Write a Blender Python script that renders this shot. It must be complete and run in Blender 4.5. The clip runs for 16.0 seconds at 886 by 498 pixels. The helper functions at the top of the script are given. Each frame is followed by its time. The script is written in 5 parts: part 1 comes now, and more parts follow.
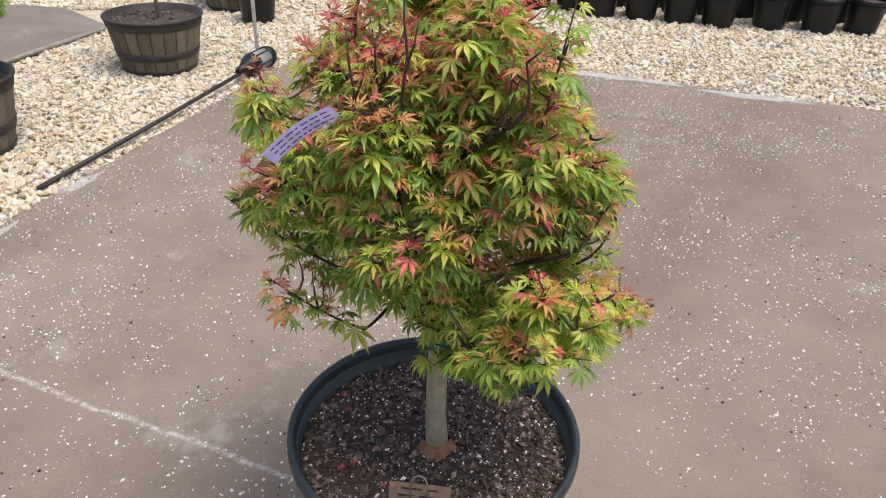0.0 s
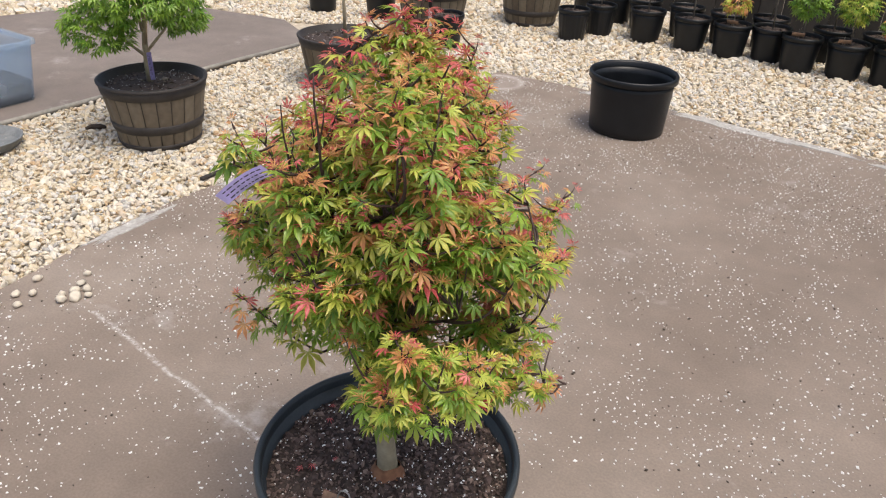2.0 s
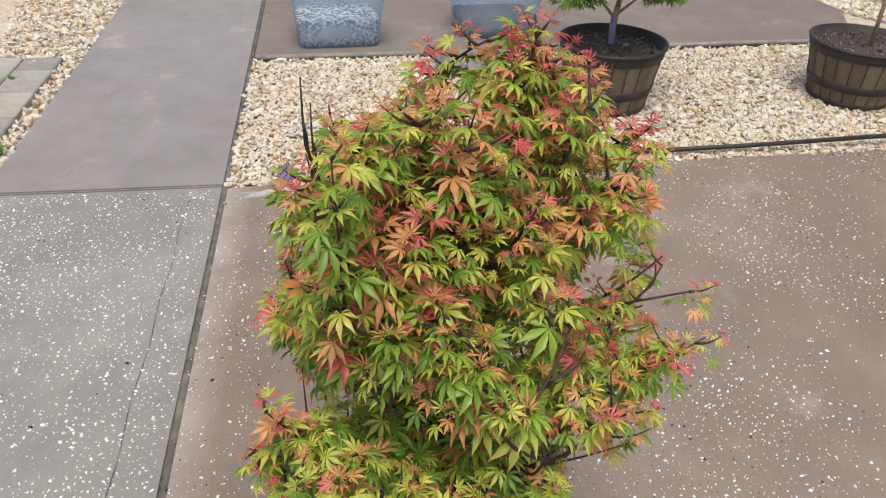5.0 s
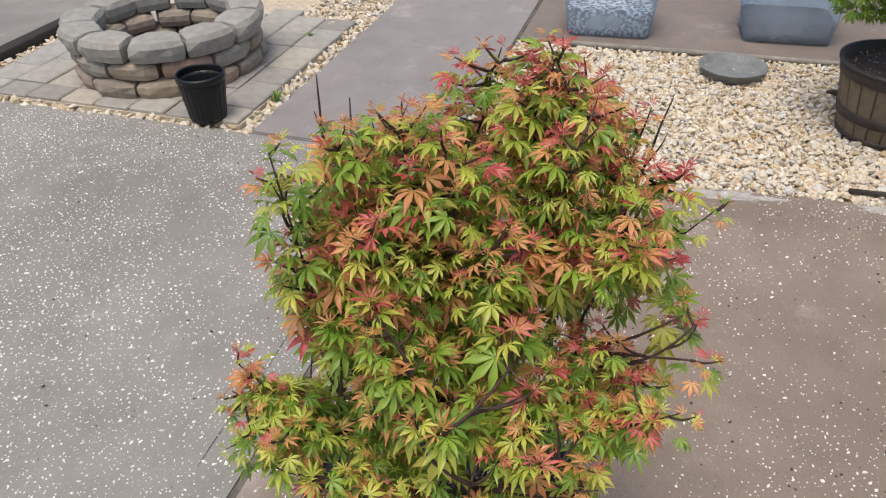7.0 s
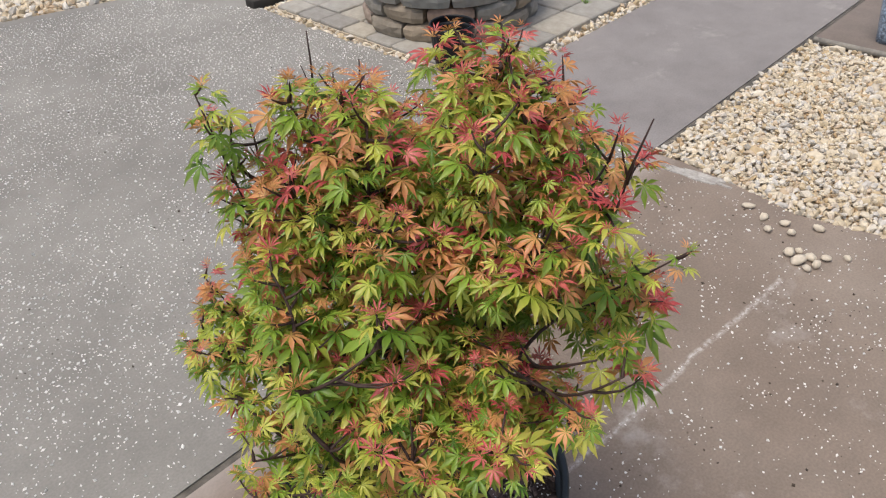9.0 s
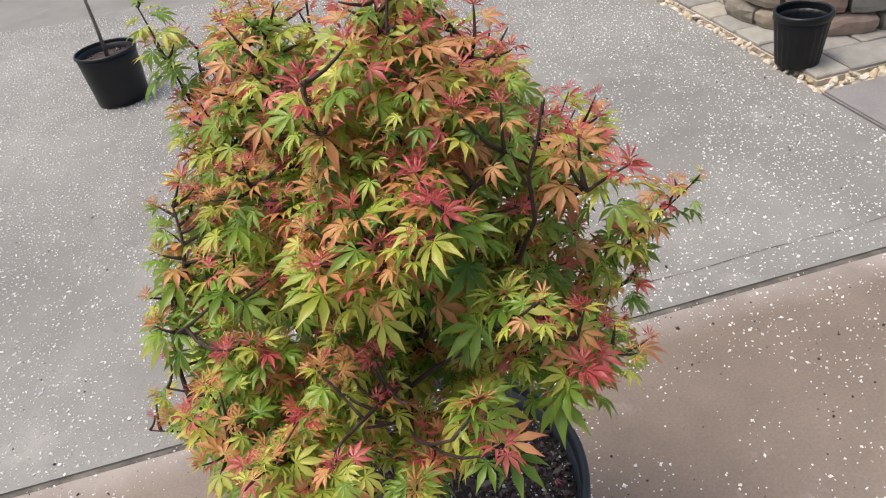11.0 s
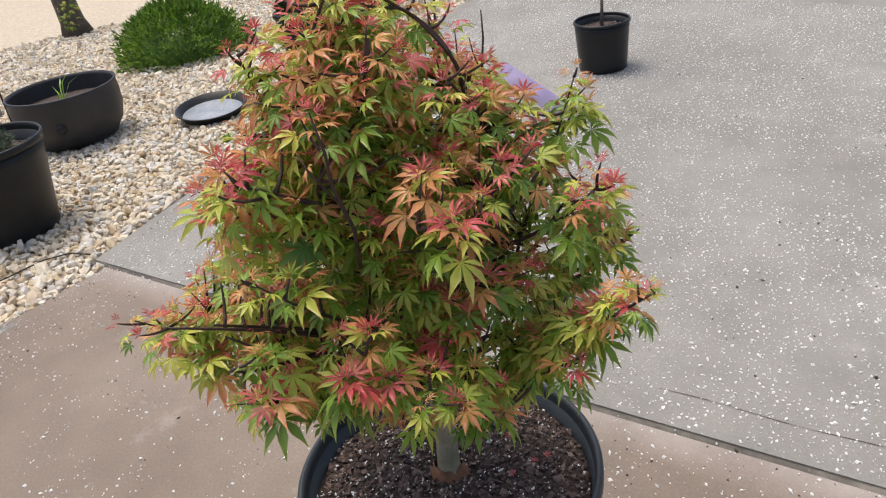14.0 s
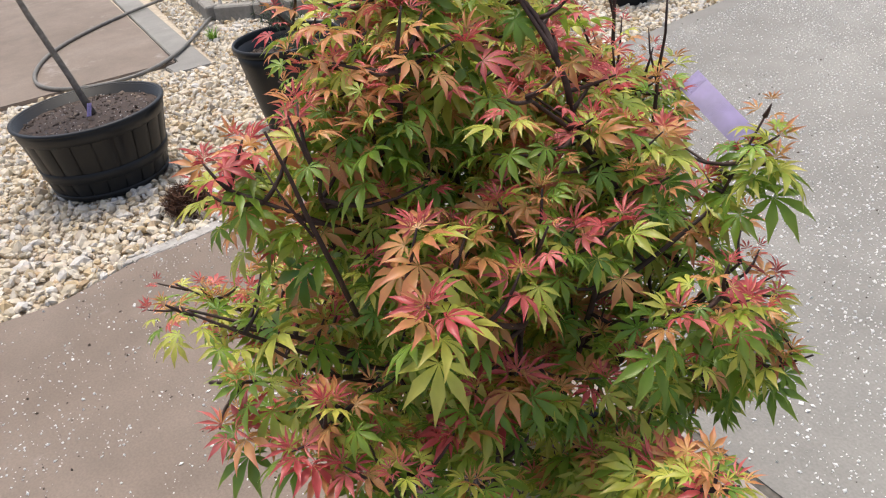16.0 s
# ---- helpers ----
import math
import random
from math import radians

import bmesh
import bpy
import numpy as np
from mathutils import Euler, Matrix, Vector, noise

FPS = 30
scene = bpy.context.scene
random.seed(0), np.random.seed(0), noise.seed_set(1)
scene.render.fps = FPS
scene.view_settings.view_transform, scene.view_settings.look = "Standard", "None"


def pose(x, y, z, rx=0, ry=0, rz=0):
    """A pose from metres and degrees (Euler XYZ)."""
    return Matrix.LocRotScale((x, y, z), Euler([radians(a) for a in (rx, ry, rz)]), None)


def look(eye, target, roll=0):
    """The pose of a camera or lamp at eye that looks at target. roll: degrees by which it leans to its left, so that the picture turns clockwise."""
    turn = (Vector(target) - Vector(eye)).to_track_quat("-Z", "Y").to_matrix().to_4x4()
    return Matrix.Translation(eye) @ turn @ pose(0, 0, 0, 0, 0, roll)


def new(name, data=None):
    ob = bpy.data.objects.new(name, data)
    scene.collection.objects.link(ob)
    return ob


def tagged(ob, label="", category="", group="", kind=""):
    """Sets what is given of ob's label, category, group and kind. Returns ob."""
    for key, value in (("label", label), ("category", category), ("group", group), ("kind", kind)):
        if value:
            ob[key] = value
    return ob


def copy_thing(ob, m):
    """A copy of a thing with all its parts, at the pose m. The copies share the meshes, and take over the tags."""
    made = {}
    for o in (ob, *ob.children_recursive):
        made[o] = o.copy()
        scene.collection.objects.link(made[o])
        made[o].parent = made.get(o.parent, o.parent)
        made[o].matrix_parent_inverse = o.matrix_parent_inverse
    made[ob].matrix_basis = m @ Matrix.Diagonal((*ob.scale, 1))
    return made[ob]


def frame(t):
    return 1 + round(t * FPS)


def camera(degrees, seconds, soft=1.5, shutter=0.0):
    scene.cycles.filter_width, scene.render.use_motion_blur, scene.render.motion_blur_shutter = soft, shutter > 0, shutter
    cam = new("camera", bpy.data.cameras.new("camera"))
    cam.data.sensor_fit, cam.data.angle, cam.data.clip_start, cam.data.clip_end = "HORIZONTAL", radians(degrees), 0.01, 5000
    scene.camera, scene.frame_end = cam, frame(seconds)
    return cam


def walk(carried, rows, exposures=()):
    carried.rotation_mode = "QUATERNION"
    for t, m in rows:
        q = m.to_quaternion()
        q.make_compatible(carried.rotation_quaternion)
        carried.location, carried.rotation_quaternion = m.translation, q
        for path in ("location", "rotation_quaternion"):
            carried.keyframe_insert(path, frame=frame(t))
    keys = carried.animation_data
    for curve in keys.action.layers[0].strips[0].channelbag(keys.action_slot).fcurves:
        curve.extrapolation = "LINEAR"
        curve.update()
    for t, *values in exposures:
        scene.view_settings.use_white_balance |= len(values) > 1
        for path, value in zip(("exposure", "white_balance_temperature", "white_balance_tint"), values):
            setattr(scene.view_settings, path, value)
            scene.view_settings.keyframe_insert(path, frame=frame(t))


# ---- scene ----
cam = camera(61.2, 16.0, soft=1.15)
PATH = [
    (0, (-0.325, 0.998, 1.334), (0.201, -0.648, 0.328), 1.9),
    (0.5, (-0.451, 1.051, 1.409), (0.194, -0.566, 0.426), 1.6),
    (1, (-0.7, 1.055, 1.448), (0.063, -0.517, 0.475), 1.5),
    (1.5, (-0.787, 1.018, 1.469), (0.095, -0.489, 0.494), 1.8),
    (2, (-0.741, 0.874, 1.467), (0.271, -0.544, 0.485), 2.4),
    (2.5, (-0.73, 0.774, 1.481), (0.406, -0.535, 0.483), 2.9),
    (3, (-0.873, 0.648, 1.486), (0.4, -0.504, 0.46), 3.7),
    (3.5, (-1.012, 0.523, 1.509), (0.383, -0.45, 0.457), 4.3),
    (4, (-0.966, 0.365, 1.494), (0.534, -0.409, 0.419), 4.4),
    (4.5, (-0.881, 0.221, 1.5), (0.707, -0.308, 0.405), 3.5),
    (4.7, (-0.86, 0.181, 1.493), (0.753, -0.241, 0.389), 3.0),
    (6.8, (-0.878, -0.246, 1.551), (0.689, 0.208, 0.393), -1.4),
    (7, (-0.827, -0.269, 1.542), (0.723, 0.223, 0.378), -1.2),
    (7.5, (-0.697, -0.327, 1.538), (0.804, 0.278, 0.362), -0.4),
    (8, (-0.653, -0.372, 1.528), (0.767, 0.387, 0.342), -0.6),
    (8.5, (-0.627, -0.506, 1.535), (0.65, 0.462, 0.338), -2.1),
    (9, (-0.572, -0.665, 1.536), (0.542, 0.471, 0.325), -3.0),
    (9.2, (-0.541, -0.689, 1.531), (0.503, 0.504, 0.312), -3.3),
    (11.3, (0.042, -0.866, 1.367), (0.142, 0.777, 0.231), -10.2),
    (11.5, (0.074, -0.893, 1.36), (0.094, 0.759, 0.233), -10.2),
    (12, (0.168, -0.904, 1.335), (-0.001, 0.76, 0.238), -10.5),
    (12.5, (0.296, -0.838, 1.316), (-0.091, 0.81, 0.252), -10.3),
    (13, (0.372, -0.789, 1.327), (-0.239, 0.808, 0.29), -10.2),
    (13.5, (0.489, -0.765, 1.337), (-0.353, 0.743, 0.329), -9.5),
    (14, (0.621, -0.749, 1.336), (-0.414, 0.644, 0.343), -9.1),
    (14.5, (0.673, -0.699, 1.319), (-0.513, 0.568, 0.325), -8.7),
    (15, (0.684, -0.567, 1.306), (-0.632, 0.558, 0.304), -8.6),
    (15.5, (0.658, -0.461, 1.313), (-0.768, 0.498, 0.29), -8.2),
    (16, (0.625, -0.403, 1.297), (-0.899, 0.364, 0.253), -7.8),
]
walk(cam, [(t, look(eye, target, roll)) for t, eye, target, roll in PATH], [(0, 0.22), (4.5, 0.04), (7, -0.06), (9.2, -0.11), (11.3, 0.15), (13, 0.15), (16, 0.29)])

# ---- world, sun ----
world = bpy.data.worlds.new("sky")
scene.world = world
world.use_nodes = True
wn, wl = world.node_tree.nodes, world.node_tree.links
SUN_ELEV, SUN_AZ = 73.0, 172.0  # degrees; azimuth counter-clockwise from +x
sky = wn.new("ShaderNodeTexSky")
sky.sky_type = "NISHITA"
sky.sun_disc = False
sky.sun_elevation = radians(SUN_ELEV)
sky.sun_rotation = radians(90 - SUN_AZ)
sky.air_density, sky.dust_density = 1.0, 6.0
wl.new(sky.outputs[0], wn["Background"].inputs[0])
wn["Background"].inputs[1].default_value = 0.16
sun = new("sun", bpy.data.lights.new("sun", "SUN"))
sun.data.energy, sun.data.angle, sun.data.color = 1.40, radians(22), (1.0, 0.95, 0.86)
sun_at = Vector((math.cos(radians(SUN_AZ)) * math.cos(radians(SUN_ELEV)), math.sin(radians(SUN_AZ)) * math.cos(radians(SUN_ELEV)), math.sin(radians(SUN_ELEV))))
sun.matrix_world = look(sun_at * 20, (0, 0, 0))

# ---- materials ----
def shader(name, rough=0.6, metal=0.0, spec=0.5):
    m = bpy.data.materials.new(name)
    m.use_nodes = True
    b = m.node_tree.nodes["Principled BSDF"]
    b.inputs["Roughness"].default_value = rough
    b.inputs["Metallic"].default_value = metal
    b.inputs["Specular IOR Level"].default_value = spec
    return m, m.node_tree.nodes, m.node_tree.links, b


def noise_node(n, l, scale, detail=4.0, coords=None, rough=0.55):
    t = n.new("ShaderNodeTexNoise")
    t.inputs["Scale"].default_value, t.inputs["Detail"].default_value, t.inputs["Roughness"].default_value = scale, detail, rough
    if coords is None:
        coords = n.new("ShaderNodeTexCoord").outputs["Object"]
    l.new(coords, t.inputs["Vector"])
    return t.outputs["Fac"]


def ramp(n, l, fac, stops):
    r = n.new("ShaderNodeValToRGB")
    while len(r.color_ramp.elements) < len(stops):
        r.color_ramp.elements.new(0.5)
    for e, (p, c) in zip(r.color_ramp.elements, stops):
        e.position, e.color = p, (*c, 1) if len(c) == 3 else c
    l.new(fac, r.inputs[0])
    return r.outputs[0]


def mix(n, l, fac, a, b, how="MIX"):
    x = n.new("ShaderNodeMix")
    x.data_type, x.blend_type = "RGBA", how
    for sock, v in ((x.inputs[0], fac), (x.inputs[6], a), (x.inputs[7], b)):
        if isinstance(v, (int, float)):
            sock.default_value = v
        elif isinstance(v, tuple):
            sock.default_value = (*v, 1)
        else:
            l.new(v, sock)
    return x.outputs[2]


def calc(n, l, op, a, b=0.0, c=0.0):
    x = n.new("ShaderNodeMath")
    x.operation = op
    for sock, v in zip(x.inputs, (a, b, c)):
        if isinstance(v, (int, float)):
            sock.default_value = v
        else:
            l.new(v, sock)
    return x.outputs[0]


def bump(n, l, b, height, strength=0.3, dist=0.01):
    x = n.new("ShaderNodeBump")
    x.inputs["Strength"].default_value, x.inputs["Distance"].default_value = strength, dist
    l.new(height, x.inputs["Height"])
    l.new(x.outputs[0], b.inputs["Normal"])


def plain(name, dark, light, scale=12.0, rough=0.6, metal=0.0, bump_scale=80.0, strength=0.25, spec=0.5, fine=None):
    """Two-scale variation between two colours, fine relief."""
    m, n, l, b = shader(name, rough, metal, spec)
    big = noise_node(n, l, scale, 5)
    small = noise_node(n, l, bump_scale, 3)
    c = ramp(n, l, big, [(0.3, dark), (0.7, light)])
    c = mix(n, l, 0.5, c, ramp(n, l, small, [(0.3, (0.75, 0.75, 0.75)), (0.7, (1.2, 1.2, 1.2))]), "MULTIPLY")
    l.new(c, b.inputs["Base Color"])
    bump(n, l, b, small, strength, 0.004)
    r = ramp(n, l, big, [(0.3, (rough * 0.85,) * 3), (0.7, (min(1, rough * 1.15),) * 3)])
    l.new(r, b.inputs["Roughness"])
    return m


def concrete(name, dark, mid, light, scuff=False):
    m, n, l, b = shader(name, 0.8, 0.0, 0.35)
    co = n.new("ShaderNodeTexCoord").outputs["Object"]
    big = noise_node(n, l, 0.9, 6, co, 0.6)
    med = noise_node(n, l, 6.0, 6, co, 0.65)
    fine = noise_node(n, l, 140.0, 3, co)
    c = ramp(n, l, big, [(0.3, dark), (0.52, mid), (0.75, light)])
    c = mix(n, l, 0.55, c, ramp(n, l, med, [(0.3, (0.8, 0.8, 0.8)), (0.7, (1.18, 1.17, 1.16))]), "MULTIPLY")
    c = mix(n, l, 0.5, c, ramp(n, l, fine, [(0.35, (0.8, 0.8, 0.8)), (0.65, (1.15, 1.15, 1.15))]), "MULTIPLY")
    # pale mineral dust gathered in patches
    dust = ramp(n, l, noise_node(n, l, 2.3, 9, co, 0.75), [(0.58, (0, 0, 0)), (0.72, (1, 1, 1))])
    c = mix(n, l, calc(n, l, "MULTIPLY", dust, 0.5), c, (0.5, 0.47, 0.44))
    if scuff:
        xyz = n.new("ShaderNodeSeparateXYZ")
        l.new(co, xyz.inputs[0])
        wob = calc(n, l, "MULTIPLY", calc(n, l, "SUBTRACT", noise_node(n, l, 5, 2, co), 0.5), 0.03)
        off = calc(n, l, "ABSOLUTE", calc(n, l, "ADD", calc(n, l, "ADD", xyz.outputs[1], wob), calc(n, l, "MULTIPLY_ADD", xyz.outputs[0], 0.065, 0.04)))
        along = calc(n, l, "MULTIPLY", calc(n, l, "GREATER_THAN", xyz.outputs[0], 0.28), calc(n, l, "LESS_THAN", xyz.outputs[0], 1.42))
        near = calc(n, l, "SUBTRACT", 1.0, calc(n, l, "MINIMUM", calc(n, l, "MULTIPLY", off, 85), 1.0))
        grit = ramp(n, l, noise_node(n, l, 60, 4, co, 0.7), [(0.4, (0, 0, 0)), (0.62, (1, 1, 1))])
        c = mix(n, l, calc(n, l, "MULTIPLY", calc(n, l, "MULTIPLY", near, along), grit), c, (0.58, 0.55, 0.52))
        # round mark left by a pot
        dx, dy = calc(n, l, "SUBTRACT", xyz.outputs[0], 1.84), calc(n, l, "ADD", xyz.outputs[1], 3.30)
        rad = calc(n, l, "SQRT", calc(n, l, "ADD", calc(n, l, "MULTIPLY", dx, dx), calc(n, l, "MULTIPLY", dy, dy)))
        ringm = calc(n, l, "SUBTRACT", 1.0, calc(n, l, "MINIMUM", calc(n, l, "MULTIPLY", calc(n, l, "ABSOLUTE", calc(n, l, "SUBTRACT", rad, 0.15)), 22), 1.0))
        disc = calc(n, l, "MULTIPLY", calc(n, l, "LESS_THAN", rad, 0.15), 0.3)
        c = mix(n, l, calc(n, l, "MULTIPLY", calc(n, l, "MAXIMUM", ringm, disc), med), c, (0.55, 0.50, 0.46))
        # pale edge beside the joint
        edge = calc(n, l, "SUBTRACT", 1.0, calc(n, l, "MINIMUM", calc(n, l, "MULTIPLY", calc(n, l, "SUBTRACT", 0.57, xyz.outputs[1]), 9), 1.0))
        c = mix(n, l, calc(n, l, "MULTIPLY", calc(n, l, "MULTIPLY", edge, 0.6), med), c, (0.60, 0.56, 0.53))
    l.new(c, b.inputs["Base Color"])
    h = calc(n, l, "ADD", calc(n, l, "MULTIPLY", med, 0.6), calc(n, l, "MULTIPLY", fine, 0.4))
    bump(n, l, b, h, 0.35, 0.006)
    return m


def islands(name, stops, rough=0.6, fine_scale=60.0, strength=0.3, by_object=False, spec=0.4):
    """Colour picked per loose piece, with fine variation."""
    m, n, l, b = shader(name, rough, 0, spec)
    r = n.new("ShaderNodeObjectInfo").outputs["Random"] if by_object else n.new("ShaderNodeNewGeometry").outputs["Random Per Island"]
    c = ramp(n, l, r, stops)
    small = noise_node(n, l, fine_scale, 4)
    c = mix(n, l, 0.6, c, ramp(n, l, small, [(0.3, (0.72, 0.70, 0.66)), (0.7, (1.15, 1.15, 1.15))]), "MULTIPLY")
    l.new(c, b.inputs["Base Color"])
    bump(n, l, b, small, strength, 0.004)
    return m


def leafy(name, a, c2, trans=0.36, by_object=False, rough=0.36, tip=None):
    m, n, l, b = shader(name, rough, 0, 0.5)
    r = n.new("ShaderNodeObjectInfo").outputs["Random"] if by_object else n.new("ShaderNodeNewGeometry").outputs["Random Per Island"]
    c = ramp(n, l, r, [(0.0, a), (1.0, c2)])
    if tip:
        # lobes turn towards the tint of new growth at their ends
        along = n.new("ShaderNodeAttribute")
        along.attribute_name = "along"
        c = mix(n, l, calc(n, l, "MULTIPLY", calc(n, l, "POWER", along.outputs["Fac"], 1.6), 0.75), c, tip)
    small = noise_node(n, l, 35.0, 3)
    c = mix(n, l, 0.6, c, ramp(n, l, small, [(0.3, (0.7, 0.72, 0.7)), (0.7, (1.2, 1.18, 1.15))]), "MULTIPLY")
    l.new(c, b.inputs["Base Color"])
    t = n.new("ShaderNodeBsdfTranslucent")
    l.new(c, t.inputs[0])
    mx = n.new("ShaderNodeMixShader")
    mx.inputs[0].default_value = trans
    out = n["Material Output"]
    l.new(b.outputs[0], mx.inputs[1])
    l.new(t.outputs[0], mx.inputs[2])
    l.new(mx.outputs[0], out.inputs[0])
    return m


BROWN = concrete("brown_stained_concrete", (0.180, 0.142, 0.113), (0.228, 0.184, 0.150), (0.290, 0.243, 0.203), scuff=True)
GREY = concrete("grey_concrete", (0.205, 0.198, 0.182), (0.258, 0.251, 0.231), (0.325, 0.319, 0.294))
PADBROWN = concrete("pad_concrete", (0.175, 0.145, 0.125), (0.205, 0.172, 0.150), (0.25, 0.215, 0.19))
MORTAR = plain("pale_mortar", (0.30, 0.28, 0.255), (0.50, 0.485, 0.455), 22, 0.9, 0, 90, 0.5)
PATHGREY = concrete("smooth_path_concrete", (0.22, 0.205, 0.2), (0.26, 0.245, 0.24), (0.30, 0.28, 0.27))
DIRT = plain("gravel_bed", (0.40, 0.33, 0.24), (0.60, 0.53, 0.42), 30, 0.9, 0, 45, 0.8)
STONE = islands("pale_gravel", [(0.0, (0.50, 0.38, 0.22)), (0.12, (0.63, 0.55, 0.41)), (0.34, (0.72, 0.67, 0.57)), (0.5, (0.60, 0.50, 0.34)), (0.66, (0.70, 0.67, 0.61)), (0.78, (0.50, 0.36, 0.21)), (0.86, (0.64, 0.61, 0.55)), (0.94, (0.58, 0.56, 0.53)), (1.0, (0.36, 0.34, 0.30))], 0.65, 50, 0.35)
PERLITE = plain("perlite", (0.80, 0.79, 0.76), (0.9, 0.89, 0.87), 40, 0.9)
SPECK = plain("bark_crumb", (0.03, 0.022, 0.016), (0.08, 0.06, 0.045), 40, 0.9)
BLACK = plain("black_plastic", (0.006, 0.0072, 0.0088), (0.013, 0.0148, 0.0172), 6, 0.38, 0, 220, 0.12, spec=0.36)
POTBLUE = plain("weathered_black_plastic", (0.018, 0.024, 0.029), (0.035, 0.045, 0.052), 9, 0.45, 0, 200, 0.15)
SOIL = plain("potting_soil", (0.030, 0.022, 0.018), (0.095, 0.067, 0.056), 70, 0.9, 0, 160, 0.9)
CHIP = islands("bark_chip", [(0.0, (0.042, 0.030, 0.026)), (0.5, (0.115, 0.078, 0.067)), (0.85, (0.18, 0.125, 0.105)), (1.0, (0.34, 0.26, 0.21))], 0.75)
MULCH = islands("dry_bark_chip", [(0.0, (0.022, 0.016, 0.013)), (0.45, (0.06, 0.042, 0.033)), (0.8, (0.13, 0.095, 0.075)), (1.0, (0.27, 0.22, 0.18))], 0.8)
BARK = plain("smooth_maple_bark", (0.27, 0.23, 0.145), (0.45, 0.39, 0.27), 25, 0.75, 0, 90, 0.5)
TWIG = plain("twig_bark", (0.026, 0.015, 0.013), (0.075, 0.042, 0.034), 30, 0.7, 0, 100, 0.4)
STAVE = islands("weathered_stave", [(0.0, (0.12, 0.095, 0.068)), (0.5, (0.17, 0.14, 0.10)), (1.0, (0.22, 0.185, 0.135))], 0.75, 30, 0.5, by_object=True)
HOOP = plain("dark_hoop", (0.022, 0.018, 0.016), (0.05, 0.042, 0.037), 14, 0.6, 0.0, 120, 0.3)
BLOCK = islands("tumbled_wall_block", [(0.0, (0.27, 0.245, 0.205)), (0.3, (0.36, 0.30, 0.225)), (0.55, (0.32, 0.31, 0.28)), (0.8, (0.39, 0.28, 0.215)), (1.0, (0.29, 0.275, 0.245))], 0.9, 26, 1.0, by_object=True)
CAPSTONE = islands("grey_cap_block", [(0.0, (0.28, 0.275, 0.255)), (0.4, (0.33, 0.32, 0.295)), (1.0, (0.27, 0.285, 0.27))], 0.9, 26, 1.0, by_object=True)
PAVER = islands("paver_stone", [(0.0, (0.27, 0.26, 0.24)), (0.5, (0.37, 0.36, 0.33)), (0.8, (0.42, 0.39, 0.33)), (1.0, (0.32, 0.33, 0.33))], 0.85, 25, 0.5, by_object=True)
ASH = plain("sooty_ground", (0.05, 0.045, 0.04), (0.12, 0.10, 0.09), 20, 0.95)
TEAL = plain("teal_tape", (0.02, 0.26, 0.27), (0.04, 0.36, 0.36), 30, 0.5)
INK = plain("ink", (0.02, 0.015, 0.04), (0.05, 0.03, 0.08), 30, 0.6)
RUST = plain("rusty_plate", (0.20, 0.12, 0.075), (0.36, 0.23, 0.15), 40, 0.7)
WIRE = plain("wire", (0.35, 0.34, 0.32), (0.5, 0.49, 0.47), 30, 0.4, 0.8)
WHITEPLASTIC = plain("white_plastic", (0.62, 0.62, 0.60), (0.75, 0.75, 0.73), 20, 0.5)
GREYDISH = plain("grey_saucer", (0.14, 0.15, 0.155), (0.24, 0.25, 0.25), 18, 0.6)
WATER = plain("pale_dish_floor", (0.24, 0.27, 0.30), (0.36, 0.39, 0.42), 10, 0.2)
CINDER = plain("concrete_edging", (0.20, 0.19, 0.17), (0.34, 0.32, 0.28), 15, 0.9, 0, 70, 0.6)
FENCE = islands("dark_stained_board", [(0.0, (0.022, 0.020, 0.018)), (1.0, (0.05, 0.045, 0.04))], 0.7, 20, 0.4, by_object=True)
GREEN = leafy("green_leaf", (0.095, 0.24, 0.028), (0.32, 0.51, 0.065), tip=(0.29, 0.34, 0.06))
LIME = leafy("lime_leaf", (0.32, 0.49, 0.05), (0.70, 0.74, 0.14), tip=(0.60, 0.46, 0.13))
BRONZE = leafy("bronze_leaf", (0.58, 0.32, 0.10), (0.82, 0.47, 0.19), tip=(0.66, 0.14, 0.12))
RED = leafy("pink_leaf", (0.55, 0.09, 0.095), (0.85, 0.27, 0.25), tip=(0.50, 0.042, 0.065))
PURPLE = leafy("lilac_tag", (0.58, 0.52, 0.88), (0.66, 0.60, 0.92), 0.5)
BRIGHT = leafy("bright_green_leaf", (0.12, 0.27, 0.03), (0.30, 0.46, 0.06))
SHRUB = leafy("juniper_sprig", (0.045, 0.12, 0.014), (0.26, 0.42, 0.06), 0.35)
NEEDLE = leafy("grey_green_needle", (0.07, 0.11, 0.06), (0.16, 0.21, 0.12), 0.1)
STRAW = islands("dry_grass", [(0.0, (0.05, 0.022, 0.014)), (1.0, (0.17, 0.085, 0.05))], 0.9)
GREYBARK = plain("grey_bark", (0.12, 0.105, 0.085), (0.27, 0.24, 0.20), 30, 0.85, 0, 80, 0.7)


